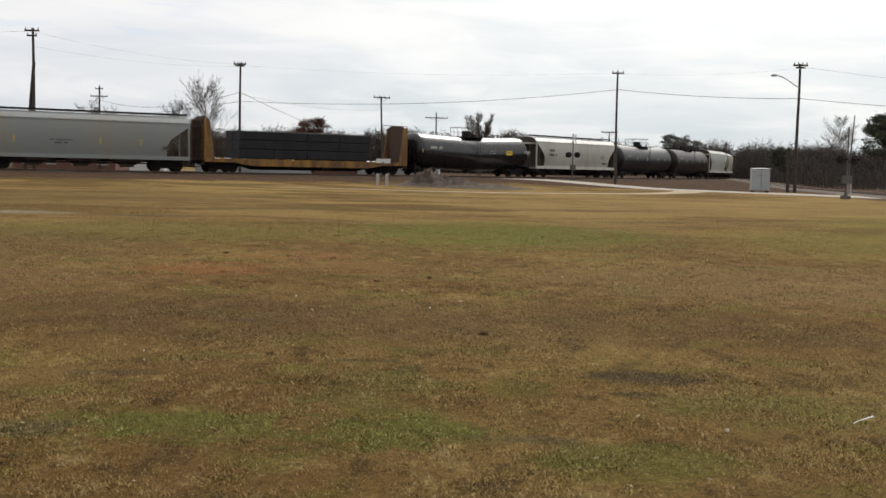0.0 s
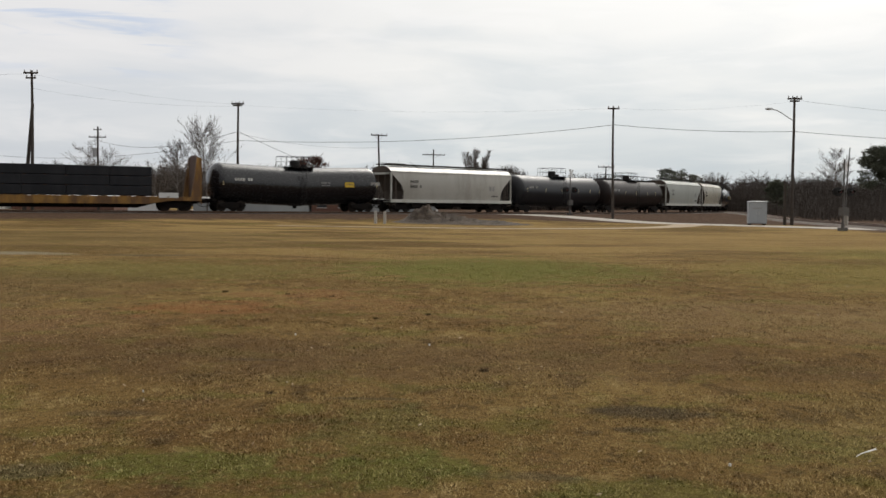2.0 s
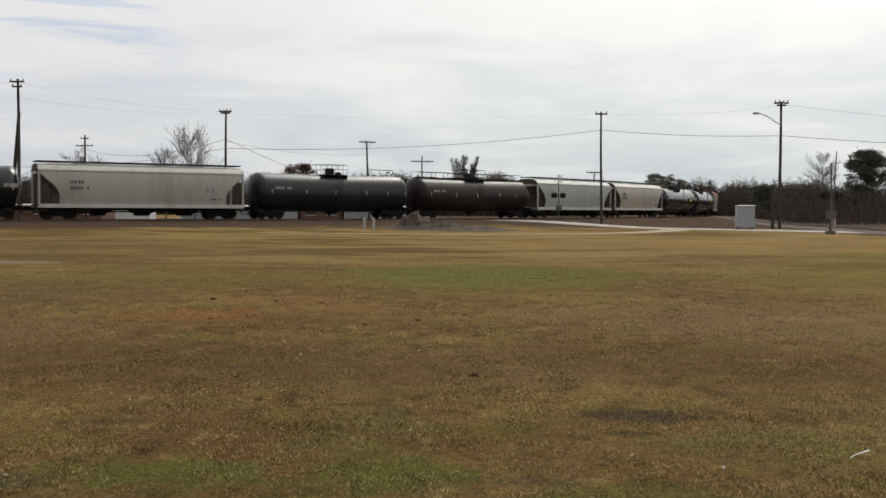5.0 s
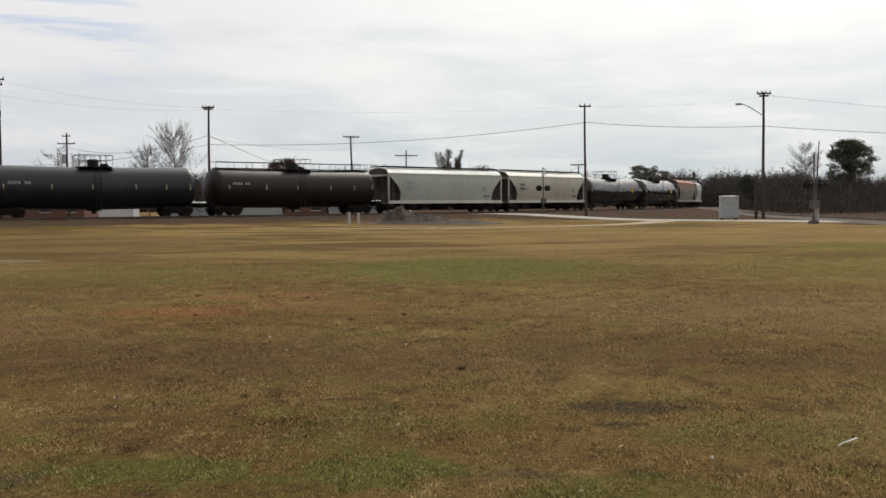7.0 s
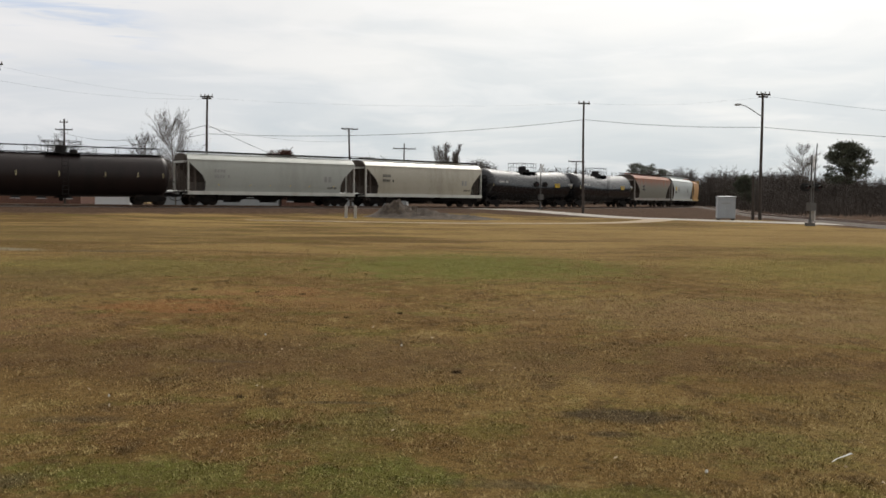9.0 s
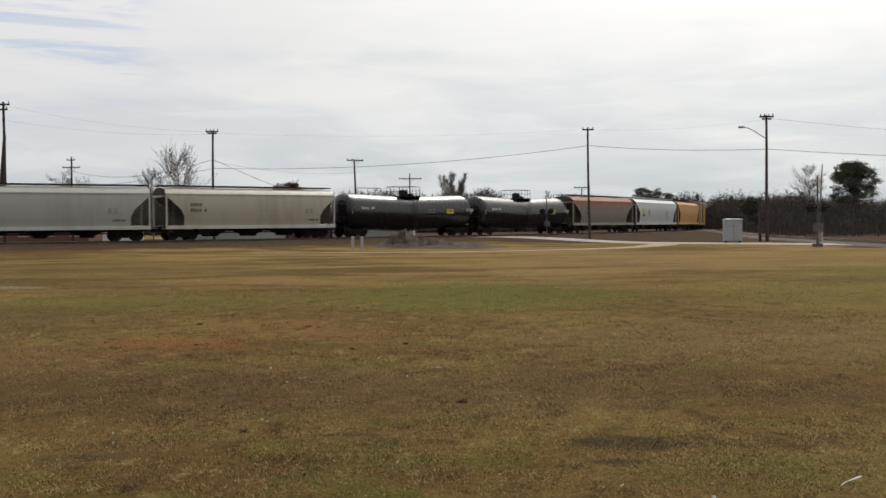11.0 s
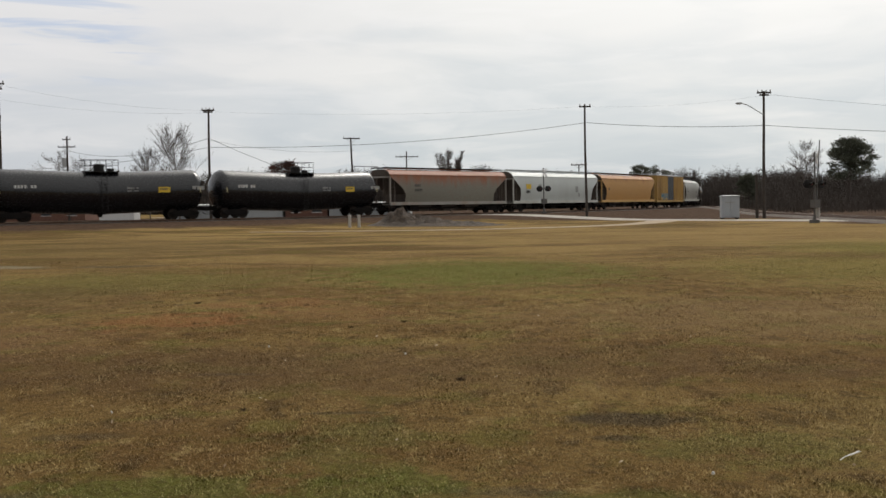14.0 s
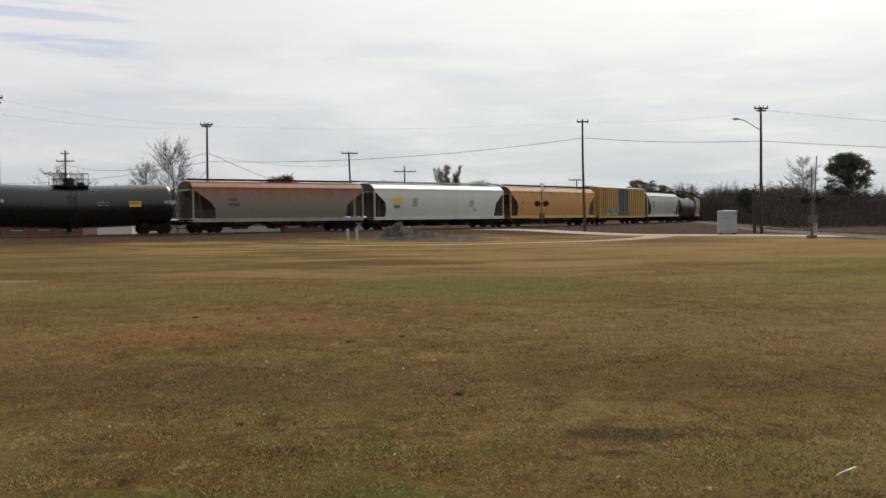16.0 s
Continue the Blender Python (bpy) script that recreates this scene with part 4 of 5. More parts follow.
def build_train():
    """The cars in order, with their coupled lengths."""
    P = PAINT
    cars = [
        (18.0, *hopper_car(18.0, P["grey"], P["grey"], "weathered light-grey covered hopper car on the track", 4.75, 1.9, 2.4, ("dark",))),
        (21.72, *bulkhead_car(21.72, "rusty yellow bulkhead flat car loaded with black wrapped lumber")),
        (17.68, *tank_car(17.68, P["black"], "glossy black tank car with a yellow decal", 1.73, 0.26, style=("white",))),
        (17.95, *hopper_car(17.95, P["white"], P["sill_white"], "grimy white covered hopper car with dark end openings")),
        (17.91, *tank_car(17.91, P["dark"], "dusty dark-grey tank car with pale reflector strips", 1.73, 0.1)),
        (18.36, *tank_car(18.36, P["brown"], "dark brown dusty tank car with a long roof handrail", 1.73, 0.05, True)),
        (17.91, *hopper_car(17.91, P["clean"], P["sill_white"], "pale grey covered hopper car with white side sill")),
        (17.4, *hopper_car(17.4, P["cream"], P["sill_white"], "cream covered hopper car with dark lettering")),
        (18, *tank_car(18, P["black"], "glossy black tank car with white lettering", 1.73, 0.26, style=("white",))),
        (17.98, *tank_car(17.98, P["black"], "glossy black tank car with white lettering", 1.73, 0.26, style=("white",))),
        (18.51, *hopper_car(18.51, P["rust"], P["sill_rust"], "grey covered hopper car with heavy rust along its roof", 4.65, 2.1, 2.3, ("dark",))),
        (20.11, *hopper_car(20.11, P["new_white"], P["sill_white"], "clean white covered hopper car with a yellow emblem", 4.7, 1.5, 2.5, ("lightboard",))),
        (20.14, *hopper_car(20.14, P["orange"], P["sill_orange"], "faded orange covered hopper car with rusty roof", 4.7, 1.5, 2.5, ("dark",))),
        (17.09, *box_car(17.09, P["box"], "faded yellow ribbed box car with blue-grey door")),
        (18.31, *hopper_car(18.31, P["white"], P["sill_white"], "white covered hopper car with white side sill")),
        (17.13, *tank_car(17.13, P["brown"], "rusty brown tank car", 1.73, 0.1)),
        (18.0, *hopper_car(18.0, P["rust"], P["sill_rust"], "rust-brown covered hopper car", 4.65, 1.6)),
    ]
    yy = -1.615
    marks(cars[0][1], [(-5.2, 2.1, 0.12, 0.5), (1.2, 2.1, 0.12, 0.5), (4.4, 2.1, 0.12, 0.5)], M["yellow"], yy)
    marks(cars[0][1], [(-2.6, 2.3, 1.8, 0.10), (-2.2, 2.05, 1.0, 0.14), (6.2, 1.75, 0.5, 0.3)], M["dark_mark"], yy + 0.03)
    for k in (3, 6, 7, 14):
        car = cars[k][1]
        marks(car, [(-6.0, 2.85, 1.1, 0.26), (-6.0, 2.38, 1.5, 0.26)], M["dark_mark"] if k in (3, 7) else M["grey_mark"], yy)
        marks(car, [(5.0, 2.2, 0.9, 0.5)], M["grey_mark"], yy)
        marks(car, [(5.4, 1.6, 0.6, 0.16), (6.1, 1.6, 0.3, 0.16)], M["dark_mark"], yy + 0.1)
    marks(cars[6][1], [(x, 1.73, 0.12, 0.35) for x in (-5.6, -2.6, -0.6, 1.4, 3.4, 6.0)], M["yellow"], yy + 0.1)
    marks(cars[10][1], [(-5.4, 2.75, 0.9, 0.24), (-5.4, 2.3, 1.1, 0.24)], M["dark_mark"], yy)
    part("emblem", Shape().box(-7.0, -6.0, yy - 0.012, yy + 0.012, 2.55, 3.1), M["yellow"], cars[11][1], "yellow square emblem")
    marks(cars[11][1], [(-7.0, 2.1, 0.9, 0.28)], M["dark_mark"], yy)
    marks(cars[11][1], [(-4.4, 2.2, 1.0, 0.9), (3.9, 2.2, 1.0, 0.7), (4.6, 1.7, 0.45, 0.4)], M["grey_mark"], yy)
    marks(cars[12][1], [(-7.4, 2.5, 0.4, 0.3)], M["dark_mark"], yy)
    return cars


SPEED, SLOWING, START = 10.308, 0.00668, -2.246 - 18.0   # metres a second; place of the train's head coupler on the line


def car_pose(s_mid, arm):
    a, b = on_track(s_mid - arm), on_track(s_mid + arm)
    c, d = (a + b) / 2, b - a
    return pose(c.x, c.y, RAIL_Z, 0, 0, math.degrees(math.atan2(d.y, d.x)))


def motions():
    s = START
    times = [0.25 * k for k in range(65)]
    step = 2 / FPS
    turns = [k * step for k in range(241)]
    rolls = [(t, pose(0, 0, 0, 0, -math.degrees((SPEED * t - SLOWING * t * t) / 0.46), 0)) for t in turns]
    for L, car, wheels, arm in CARS:
        mid = s + L / 2
        walk(car, [(t, car_pose(mid - SPEED * t + SLOWING * t * t, arm)) for t in times])
        for w in wheels:
            at = Matrix.Translation(w.location)
            walk(w, [(t, at @ m) for t, m in rolls])
        s += L


# ---------------------------------------------------------------- poles, wires, crossing signals
def utility_pole(x, y, top, label, arms=(), r=0.15, lean=(0, 0), turn=0.0):
    """arms: height below the top, length, number of insulators."""
    z0 = height(x, y)
    ob = thing("utility_pole", label, "utility pole", pose(x, y, z0, 0, 0, turn), "poles along the railway")
    h = top - z0
    sh = Shape()
    n = 9
    rings = []
    for k in range(n):
        u = k / (n - 1)
        rr = r * (1.0 - 0.38 * u)
        ox, oy = lean[0] * u + 0.03 * math.sin(u * 5 + x), lean[1] * u
        rings.append([(ox + rr * math.cos(a), oy + rr * math.sin(a), -0.3 + (h + 0.3) * u) for a in np.linspace(0, 2 * math.pi, 11)[:-1]])
    sh.loft(rings)
    part("shaft", sh, M["pole"], ob, "", smooth=True)
    for drop, length, count in arms:
        z = h - drop
        ox = lean[0] * z / h
        part("crossarm", Shape().box(ox - length / 2, ox + length / 2, -r - 0.10, -r + 0.02, z - 0.07, z + 0.07), M["pole"], ob)
        for k in range(count):
            px = ox + (k / (count - 1) - 0.5) * (length - 0.16) if count > 1 else ox
            part("insulator", Shape().tube((px, -r - 0.04, z + 0.06), (px, -r - 0.04, z + 0.26), 0.06, 0.045, 8), M["glass_ins"], ob)
        for sgn in (-1, 1) if length > 1.5 else ():
            part("arm_brace", Shape().tube((ox + sgn * length * 0.3, -r - 0.03, z - 0.05), (ox, -r - 0.02, z - 0.55), 0.025, 0.025, 5), M["galv"], ob)
    return ob


def wire(a, b, sag, r=0.022):
    pts = []
    a, b = Vector(a), Vector(b)
    for k in range(25):
        u = k / 24
        p = a.lerp(b, u)
        p.z -= sag * 4 * u * (1 - u)
        pts.append(p)
    ob = part("overhead_wire", Shape().pipe(pts, r, 5), M["wire"])
    return tagged(ob, "thin dark sagging overhead wire between poles", "wire", "overhead wires", "structure")


def build_poles():
    p1 = utility_pole(-39.5, 90.0, 13.1, "dark wooden utility pole braced by a leaning second pole", ((0.25, 1.3, 3), (0.7, 0.9, 2)), 0.17)
    part("brace_pole", Shape().tube((-0.95, 0.25, -0.3), (-0.02, 0.2, 9.8), 0.19, 0.14, 10), M["pole"], p1, "leaning brace pole")
    utility_pole(-23.2, 100.0, 11.36, "dark wooden utility pole with a short double crossarm", ((0.15, 1.25, 4), (0.32, 0.9, 0)), 0.15)
    p3 = utility_pole(-12.1, 135.0, 10.7, "weathered utility pole with slanting crossarm and long bracket", ((0.15, 2.3, 4),), 0.17, (-0.35, 0), 25)
    part("bracket_arm", Shape().pipe([(0, 0, 6.9), (3.4, 0, 6.85), (3.4, 0, 6.35)], 0.045, 6), M["pole"], p3)
    utility_pole(-6.43, 170.0, 10.6, "old wooden pole with one wide crossarm", ((0.9, 3.8, 6),), 0.16, (0.1, 0), 10)
    utility_pole(13.99, 100.0, 11.30, "tall thin dark utility pole beside the road", ((0.25, 1.15, 3),), 0.14, (-0.12, 0))
    utility_pole(19.9, 150.0, 7.3, "short old pole with one wide crossarm", ((0.1, 2.4, 4),), 0.13)
    p0 = utility_pole(-55.84, 150.0, 12.5, "wooden utility pole with transformer and insulator arms", ((0.5, 1.2, 2), (1.6, 2.6, 4)), 0.19)
    part("transformer", Shape().tube((-0.45, -0.1, 8.0), (-0.45, -0.1, 9.3), 0.32, 0.32, 10), M["galv"], p0)
    p6 = utility_pole(28.4, 90.0, 11.25, "dark wooden pole with a street lamp on a bent arm", ((0.15, 1.25, 4), (0.35, 0.8, 0)), 0.16, (-0.1, 0))
    arm = [(-0.1, -0.15, 9.15), (-0.7, -0.22, 9.50), (-1.25, -0.30, 9.84), (-1.7, -0.37, 10.06), (-2.1, -0.45, 10.15)]
    part("lamp_arm", Shape().pipe(arm, 0.04, 6), M["galv"], p6)
    head = Shape().loft([[(-2.05 - u * 0.65, -0.45 + w * 0.13 * s, 10.18 + hh * 0.1 * s) for w, hh in ((1, 0), (0.6, 0.8), (-0.6, 0.8), (-1, 0), (-0.6, -1), (0.6, -1))] for u, s in ((0, 0.4), (0.3, 1.0), (0.75, 1.1), (1.0, 0.5))])
    part("lamp_head", head, M["galv"], p6, "grey cobra-head lamp", smooth=True)
    stub = thing("stub_pole", "short dark wooden stub pole beside the lamp pole", "pole", pose(27.85, 90.3, height(27.85, 90.3)))
    part("shaft", Shape().tube((0, 0, -0.3), (-0.05, 0, 3.9), 0.15, 0.12, 9), M["pole"], stub)
    wire((13.99, 100, 9.5), (-23.2, 100, 7.6), 0.75, 0.022)
    wire((13.99, 100, 9.5), (28.4, 90, 8.25), 0.25, 0.022)
    wire((28.4, 90, 8.25), (66, 86, 6.8), 0.45, 0.022)
    wire((28.4, 90, 11.0), (66, 80, 7.4), 0.6, 0.009)
    wire((28.4, 90, 10.9), (13.99, 100, 11.1), 0.4, 0.004)
    wire((-23.2, 100, 8.5), (-55.84, 150, 10.4), 1.3, 0.022)
    wire((-23.2, 100, 7.6), (-62, 128, 7.2), 1.0, 0.018)
    wire((-23.2, 100, 8.5), (-14.5, 128, 4.4), 0.3, 0.022)
    wire((-23.2, 100, 11.2), (-39.5, 90, 12.8), 0.5, 0.005)
    wire((-23.2, 100, 11.0), (-39.5, 90, 11.5), 0.5, 0.005)
    wire((-39.5, 90, 12.8), (-90, 84, 12.5), 0.6, 0.006)
    wire((-23.2, 100, 11.1), (13.99, 100, 11.1), 0.5, 0.004)
    wire((-23.2, 100, 8.3), (-12.1, 135, 9.0), 0.6, 0.012)


def flasher(parent, x, y, z, face):
    """One warning lamp with its round black background and hood."""
    d = 0.1 * face
    ob = part("signal_lamp", Shape().tube((x, y, z), (x, y + 0.03, z), 0.30, 0.30, 20), M["black"], parent, "black round warning lamp")
    part("lens", Shape().tube((x, y - d, z), (x, y - d * 1.3, z), 0.105, 0.10, 14), M["lamp_red"], ob, "dark red lens")
    part("hood", Shape().loft([[(x + 0.13 * math.cos(a), y + o, z + 0.13 * math.sin(a)) for a in np.linspace(-0.4, math.pi + 0.4, 9)] for o in (0, -3.0 * d)], closed=False), M["black"], ob)


def crossing_signal(x, y, turn, gate, label, buck):
    z0 = height(x, y)
    ob = thing("crossing_signal", label, "crossing signal", pose(x, y, z0, 0, 0, turn), "signals of the level crossing")
    part("foundation", Shape().box(-0.24, 0.24, -0.24, 0.24, -0.1, 0.22).tube((0, 0, 0.2), (0, 0, 0.55), 0.13, 0.10, 10), M["signal"], ob)
    part("mast", Shape().tube((0, 0, 0.2), (0, 0, 4.95), 0.07, 0.05, 10), M["signal"], ob, smooth=True)
    for k, a in enumerate((45, 135)):
        c, s = math.cos(radians(a)), math.sin(radians(a))
        o = -0.10 - 0.03 * k
        part("crossbuck_blade", Shape().add([(c * u - s * v, o + w, 4.45 + s * u + c * v) for w in (0, 0.02) for u, v in ((-0.6, -0.11), (0.6, -0.11), (0.6, 0.11), (-0.6, 0.11))],
             [(0, 1, 2, 3), (7, 6, 5, 4), (0, 4, 5, 1), (1, 5, 6, 2), (2, 6, 7, 3), (3, 7, 4, 0)]), M["white"], ob, "weathered white crossbuck blade", pose(0, 0, 0, 0, 0, buck))
    part("lamp_bar", Shape().tube((-0.6, 0, 2.7), (0.6, 0, 2.7), 0.04, 0.04, 8), M["signal"], ob)
    for px in (-0.5, 0.5):
        flasher(ob, px, -0.14, 2.7, 1)
        flasher(ob, px, 0.14, 2.7, -1)
    part("relay_box", Shape().box(-0.24, 0.24, -0.30, 0.16, 1.05, 1.62), M["signal"], ob, "grey relay box")
    if gate:
        part("gate_arm", Shape().tube((0.24, 0.1, 1.3), (0.52, 0.1, 5.75), 0.06, 0.035, 8), M["signal"], ob, "raised pale gate arm")
        part("counterweight", Shape().box(0.30, 0.44, -0.05, 0.25, 0.35, 1.6), M["post"], ob, "pale counterweight arm")
    return ob


def build_trackside():
    crossing_signal(10.75, 110.0, 20, False, "grey crossing signal with crossbuck and black lamps", 32)
    crossing_signal(25.7, 70.4, 22, True, "grey crossing signal with raised gate arm", 62)
    x, y = 24.46, 87.0
    cab = thing("signal_cabinet", "pale grey metal signal cabinet on short legs", "equipment cabinet", pose(x, y, height(x, y), 0, 0, -8))
    part("body", Shape().box(-0.74, 0.74, -0.60, 0.60, 0.18, 1.98), M["cabinet"], cab)
    part("roof", Shape().loft([[(u * 0.80, v * 0.68, z) for u, v in ((-1, -1), (1, -1), (1, 1), (-1, 1))] for z in (1.98, 2.04)] + [[(u * 0.5, v * 0.3, 2.09) for u, v in ((-1, -1), (1, -1), (1, 1), (-1, 1))]]), M["cabinet"], cab)
    for px in (-0.36, 0.36):
        d = part("door", Shape().box(px - 0.33, px + 0.33, -0.635, -0.605, 0.26, 1.90), M["cabinet"], cab)
        part("handle", Shape().box(px * 0.3 - 0.03, px * 0.3 + 0.03, -0.68, -0.635, 0.95, 1.15), M["galv"], d)
    part("nameplate", Shape().box(-0.45, 0.30, -0.652, -0.637, 1.42, 1.52), M["grey_mark"], cab)
    for px in (-0.6, 0.6):
        for py in (-0.48, 0.48):
            part("leg", Shape().box(px - 0.08, px + 0.08, py - 0.08, py + 0.08, -0.05, 0.18), M["tie"], cab)
    for px in (-7.0, -6.32):
        z = height(px, 74.0)
        post = thing("marker_post", "short white concrete marker post by the track", "post", pose(px, 74.0, z), "white marker posts")
        part("shaft", Shape().loft([[(u * s, v * s, zz) for u, v in ((-1, -1), (1, -1), (1, 1), (-1, 1))] for s, zz in ((0.10, -0.1), (0.10, 0.86), (0.07, 0.92))]), M["post"], post)
    # heap of gravel
    rng = np.random.default_rng(21)
    gx, gy = np.meshgrid(np.linspace(-4.5, 9.0, 60), np.linspace(-3, 3, 26))
    hz = 1.18 * np.exp(-((gx + 0.3) / 1.35) ** 2 - (gy / 1.3) ** 2) + 0.55 * np.exp(-((gx - 2.0) / 1.6) ** 2 - (gy / 1.2) ** 2) + 0.32 * np.exp(-((gx - 5.0) / 2.4) ** 2 - (gy / 1.4) ** 2)
    hz = hz * (1 + 0.16 * rng.normal(size=hz.shape)) - 0.06
    wx, wy = gx - 3.3, gy + 77.5
    wz = land(wx, wy) + hz
    n, m = gx.shape
    i = np.arange((n - 1) * m).reshape(n - 1, m)[:, :-1].ravel()
    sh = Shape().add(np.stack([wx.ravel(), wy.ravel(), wz.ravel()], 1).tolist(), np.stack([i, i + 1, i + m + 1, i + m], 1).tolist())
    tagged(part("dirt_mound", sh, M["mound"], smooth=True), "grey-brown heap of gravel and dirt", "dirt mound")


# ---------------------------------------------------------------- low buildings behind the track
def low_building(x0, x1, y, depth, top, wall, label, windows=0, roof=None):
    z0 = height((x0 + x1) / 2, y) - 0.05
    ob = thing("low_building", label, "building", pose((x0 + x1) / 2, y, z0))
    w, h = (x1 - x0) / 2, top - z0
    part("wall", Shape().box(-w, w, 0, depth, 0, h - 0.16), wall, ob)
    part("roof", Shape().loft([[(-w - 0.3, a, b), (w + 0.3, a, b)] for a, b in ((-0.4, h - 0.18), (-0.4, h - 0.02), (depth / 2, h + 0.10), (depth + 0.4, h - 0.02), (depth + 0.4, h - 0.18))], closed=False), roof or M["white"], ob)
    for k in range(windows):
        px = -w + (k + 0.5) * 2 * w / windows
        win = part("window", Shape().box(px - 0.7, px + 0.7, -0.04, -0.01, h * 0.38, h * 0.78), M["dark_glass"], ob)
        part("window_frame", Shape().box(px - 0.78, px + 0.78, -0.05, -0.042, h * 0.34, h * 0.38), M["white"], win)
    return ob


def build_buildings():
    low_building(-86, -70, 150, 12, 2.1, M["white"], "low white shed behind the railway", 2)
    low_building(-69, -53.5, 150, 10, 2.15, M["brick"], "low red-brick building with a white roof edge", 4)
    low_building(-50.7, -45.6, 148, 3, 2.1, M["white"], "white box trailer parked behind the railway")
    low_building(-41.5, -24.2, 150, 12, 2.1, M["grey_wall"], "long pale grey sheet-metal building", 0)
    low_building(-23.9, -17.6, 151, 10, 2.1, M["brick"], "low brown brick building", 2)
    low_building(-17.2, -5.2, 150, 10, 2.1, M["grey_wall"], "pale grey low warehouse wall", 0)


# ---------------------------------------------------------------- trees
def limb_tree(x, y, h, width, label, seed, stems=1, bare=0.28, sides=26, open_angle=0.9, curl=0.5):
    """A bare winter tree: one or more leading stems, ascending limbs, and fine twigs."""
    rng = random.Random(seed)
    ob = thing("bare_tree", label, "tree", pose(x, y, height(x, y), 0, 0, rng.uniform(0, 360)))
    wood, fine = Shape(), Shape()

    def run(p, d, length, r, n, sides_n, lift, wob):
        """A tapering, slightly crooked line of tubes; gives back its points."""
        pts = [(p.copy(), d.copy(), r)]
        for k in range(n):
            q = p + d * (length / n)
            r1 = r * (1 - 0.85 / n)
            wood.tube(p, q, r, r1, sides_n)
            d = (d + Vector((rng.gauss(0, wob), rng.gauss(0, wob), lift / n + rng.gauss(0, wob * 0.5)))).normalized()
            p, r = q, r1
            pts.append((p.copy(), d.copy(), r))
        return pts

    def twig(p, d, ll):
        e = (d + Vector((rng.gauss(0, 0.45), rng.gauss(0, 0.45), rng.gauss(0.25, 0.35)))).normalized()
        side = e.cross(Vector((rng.gauss(0, 1), rng.gauss(0, 1), rng.gauss(0, 1)))).normalized() * 0.014
        fine.add([p - side, p + side, p + e * ll], [(0, 1, 2)])

    def aside(d, angle):
        a = rng.uniform(0, 2 * math.pi)
        flat = Vector((math.cos(a), math.sin(a), 0))
        flat = (flat - d * flat.dot(d)).normalized()
        return (d * math.cos(angle) + flat * math.sin(angle)).normalized()

    for st in range(stems):
        a = 2 * math.pi * (st + rng.uniform(-0.3, 0.3)) / stems
        out = 0.0 if stems == 1 else rng.uniform(0.6, 1.0) * width / (2.2 * h)
        tall = h * (1.0 if st == 0 and stems < 4 else rng.uniform(0.78, 0.98))
        lead = run(Vector((0.2 * math.cos(a) * (stems > 1), 0.2 * math.sin(a) * (stems > 1), -0.2)), Vector((math.cos(a) * out, math.sin(a) * out, 1)).normalized(),
                   tall * 0.90, h * 0.0085 / stems ** 0.55, 12, 6, 0.1, 0.022)
        count = max(8, sides // stems)
        for b in range(count):
            u = bare + (0.96 - bare) * (b + rng.random()) / count
            p, d, r = lead[min(11, int(u * 12))]
            p = p.lerp(lead[min(12, int(u * 12) + 1)][0], u * 12 % 1)
            reach = width * 0.62 / stems ** 0.4 * (0.25 + 0.85 * math.sin(math.pi * min(1.0, 0.30 + 0.68 * (u - bare) / (1 - bare)))) * rng.uniform(0.65, 1.1)
            limb = run(p, aside(d, open_angle * rng.uniform(0.7, 1.1)), reach, max(0.014, r * 0.45), 6, 4, curl, 0.07)
            for k in range(1, 7):
                p2, d2, r2 = limb[k]
                for _ in range(2):
                    sub = run(p2, aside(d2, rng.uniform(0.4, 0.9)), reach * rng.uniform(0.18, 0.42), max(0.008, r2 * 0.6), 3, 3, 0.35, 0.12)
                    for q, e, _r in sub[1:]:
                        for _t in range(3):
                            twig(q, e, rng.uniform(0.35, 0.9) * h / 14)
    part("trunk", wood, M["bark"], ob)
    part("crown", fine, M["twig"], ob)
    return ob


def pine(x, y, h, width, crown_from, label, seed, clumps=60, tag="pine_tree", leaf="needle"):
    """A trunk with limbs under an uneven crown of needle or leaf clumps."""
    rng = random.Random(seed)
    z0 = height(x, y)
    ob = thing(tag, label, "tree", pose(x, y, z0))
    wood = Shape().tube((0, 0, -0.2), (0.15, 0, h * 0.9), h * 0.018, h * 0.007, 8)
    fine = Shape()
    for k in range(clumps):
        u = rng.random() ** 0.8
        z = h * (crown_from + (0.97 - crown_from) * u)
        prof = math.sin(math.pi * min(1, 0.22 + 0.70 * u)) ** 0.7
        a, rad = rng.uniform(0, 2 * math.pi), width / 2 * prof * math.sqrt(rng.random())
        c = Vector((rad * math.cos(a), rad * math.sin(a), z))
        wood.tube((0.1, 0, z - 0.12 * h * rad / width), c, 0.05, 0.02, 4)
        size = rng.uniform(0.55, 1.1) * width / 9
        for j in range(95):
            o = Vector((rng.gauss(0, 1), rng.gauss(0, 1), rng.gauss(0, 0.55))) * size * 0.55
            e = (o.normalized() + Vector((rng.gauss(0, 0.4), rng.gauss(0, 0.4), 0.5))).normalized()
            side = e.cross(Vector((rng.gauss(0, 1), rng.gauss(0, 1), rng.gauss(0, 1)))).normalized() * 0.085
            p = c + o
            fine.add([p - side, p + side, p + e * rng.uniform(0.25, 0.5)], [(0, 1, 2)])
    part("trunk", wood, M["bark"], ob)
    part("crown", fine, M[leaf], ob)
    return ob


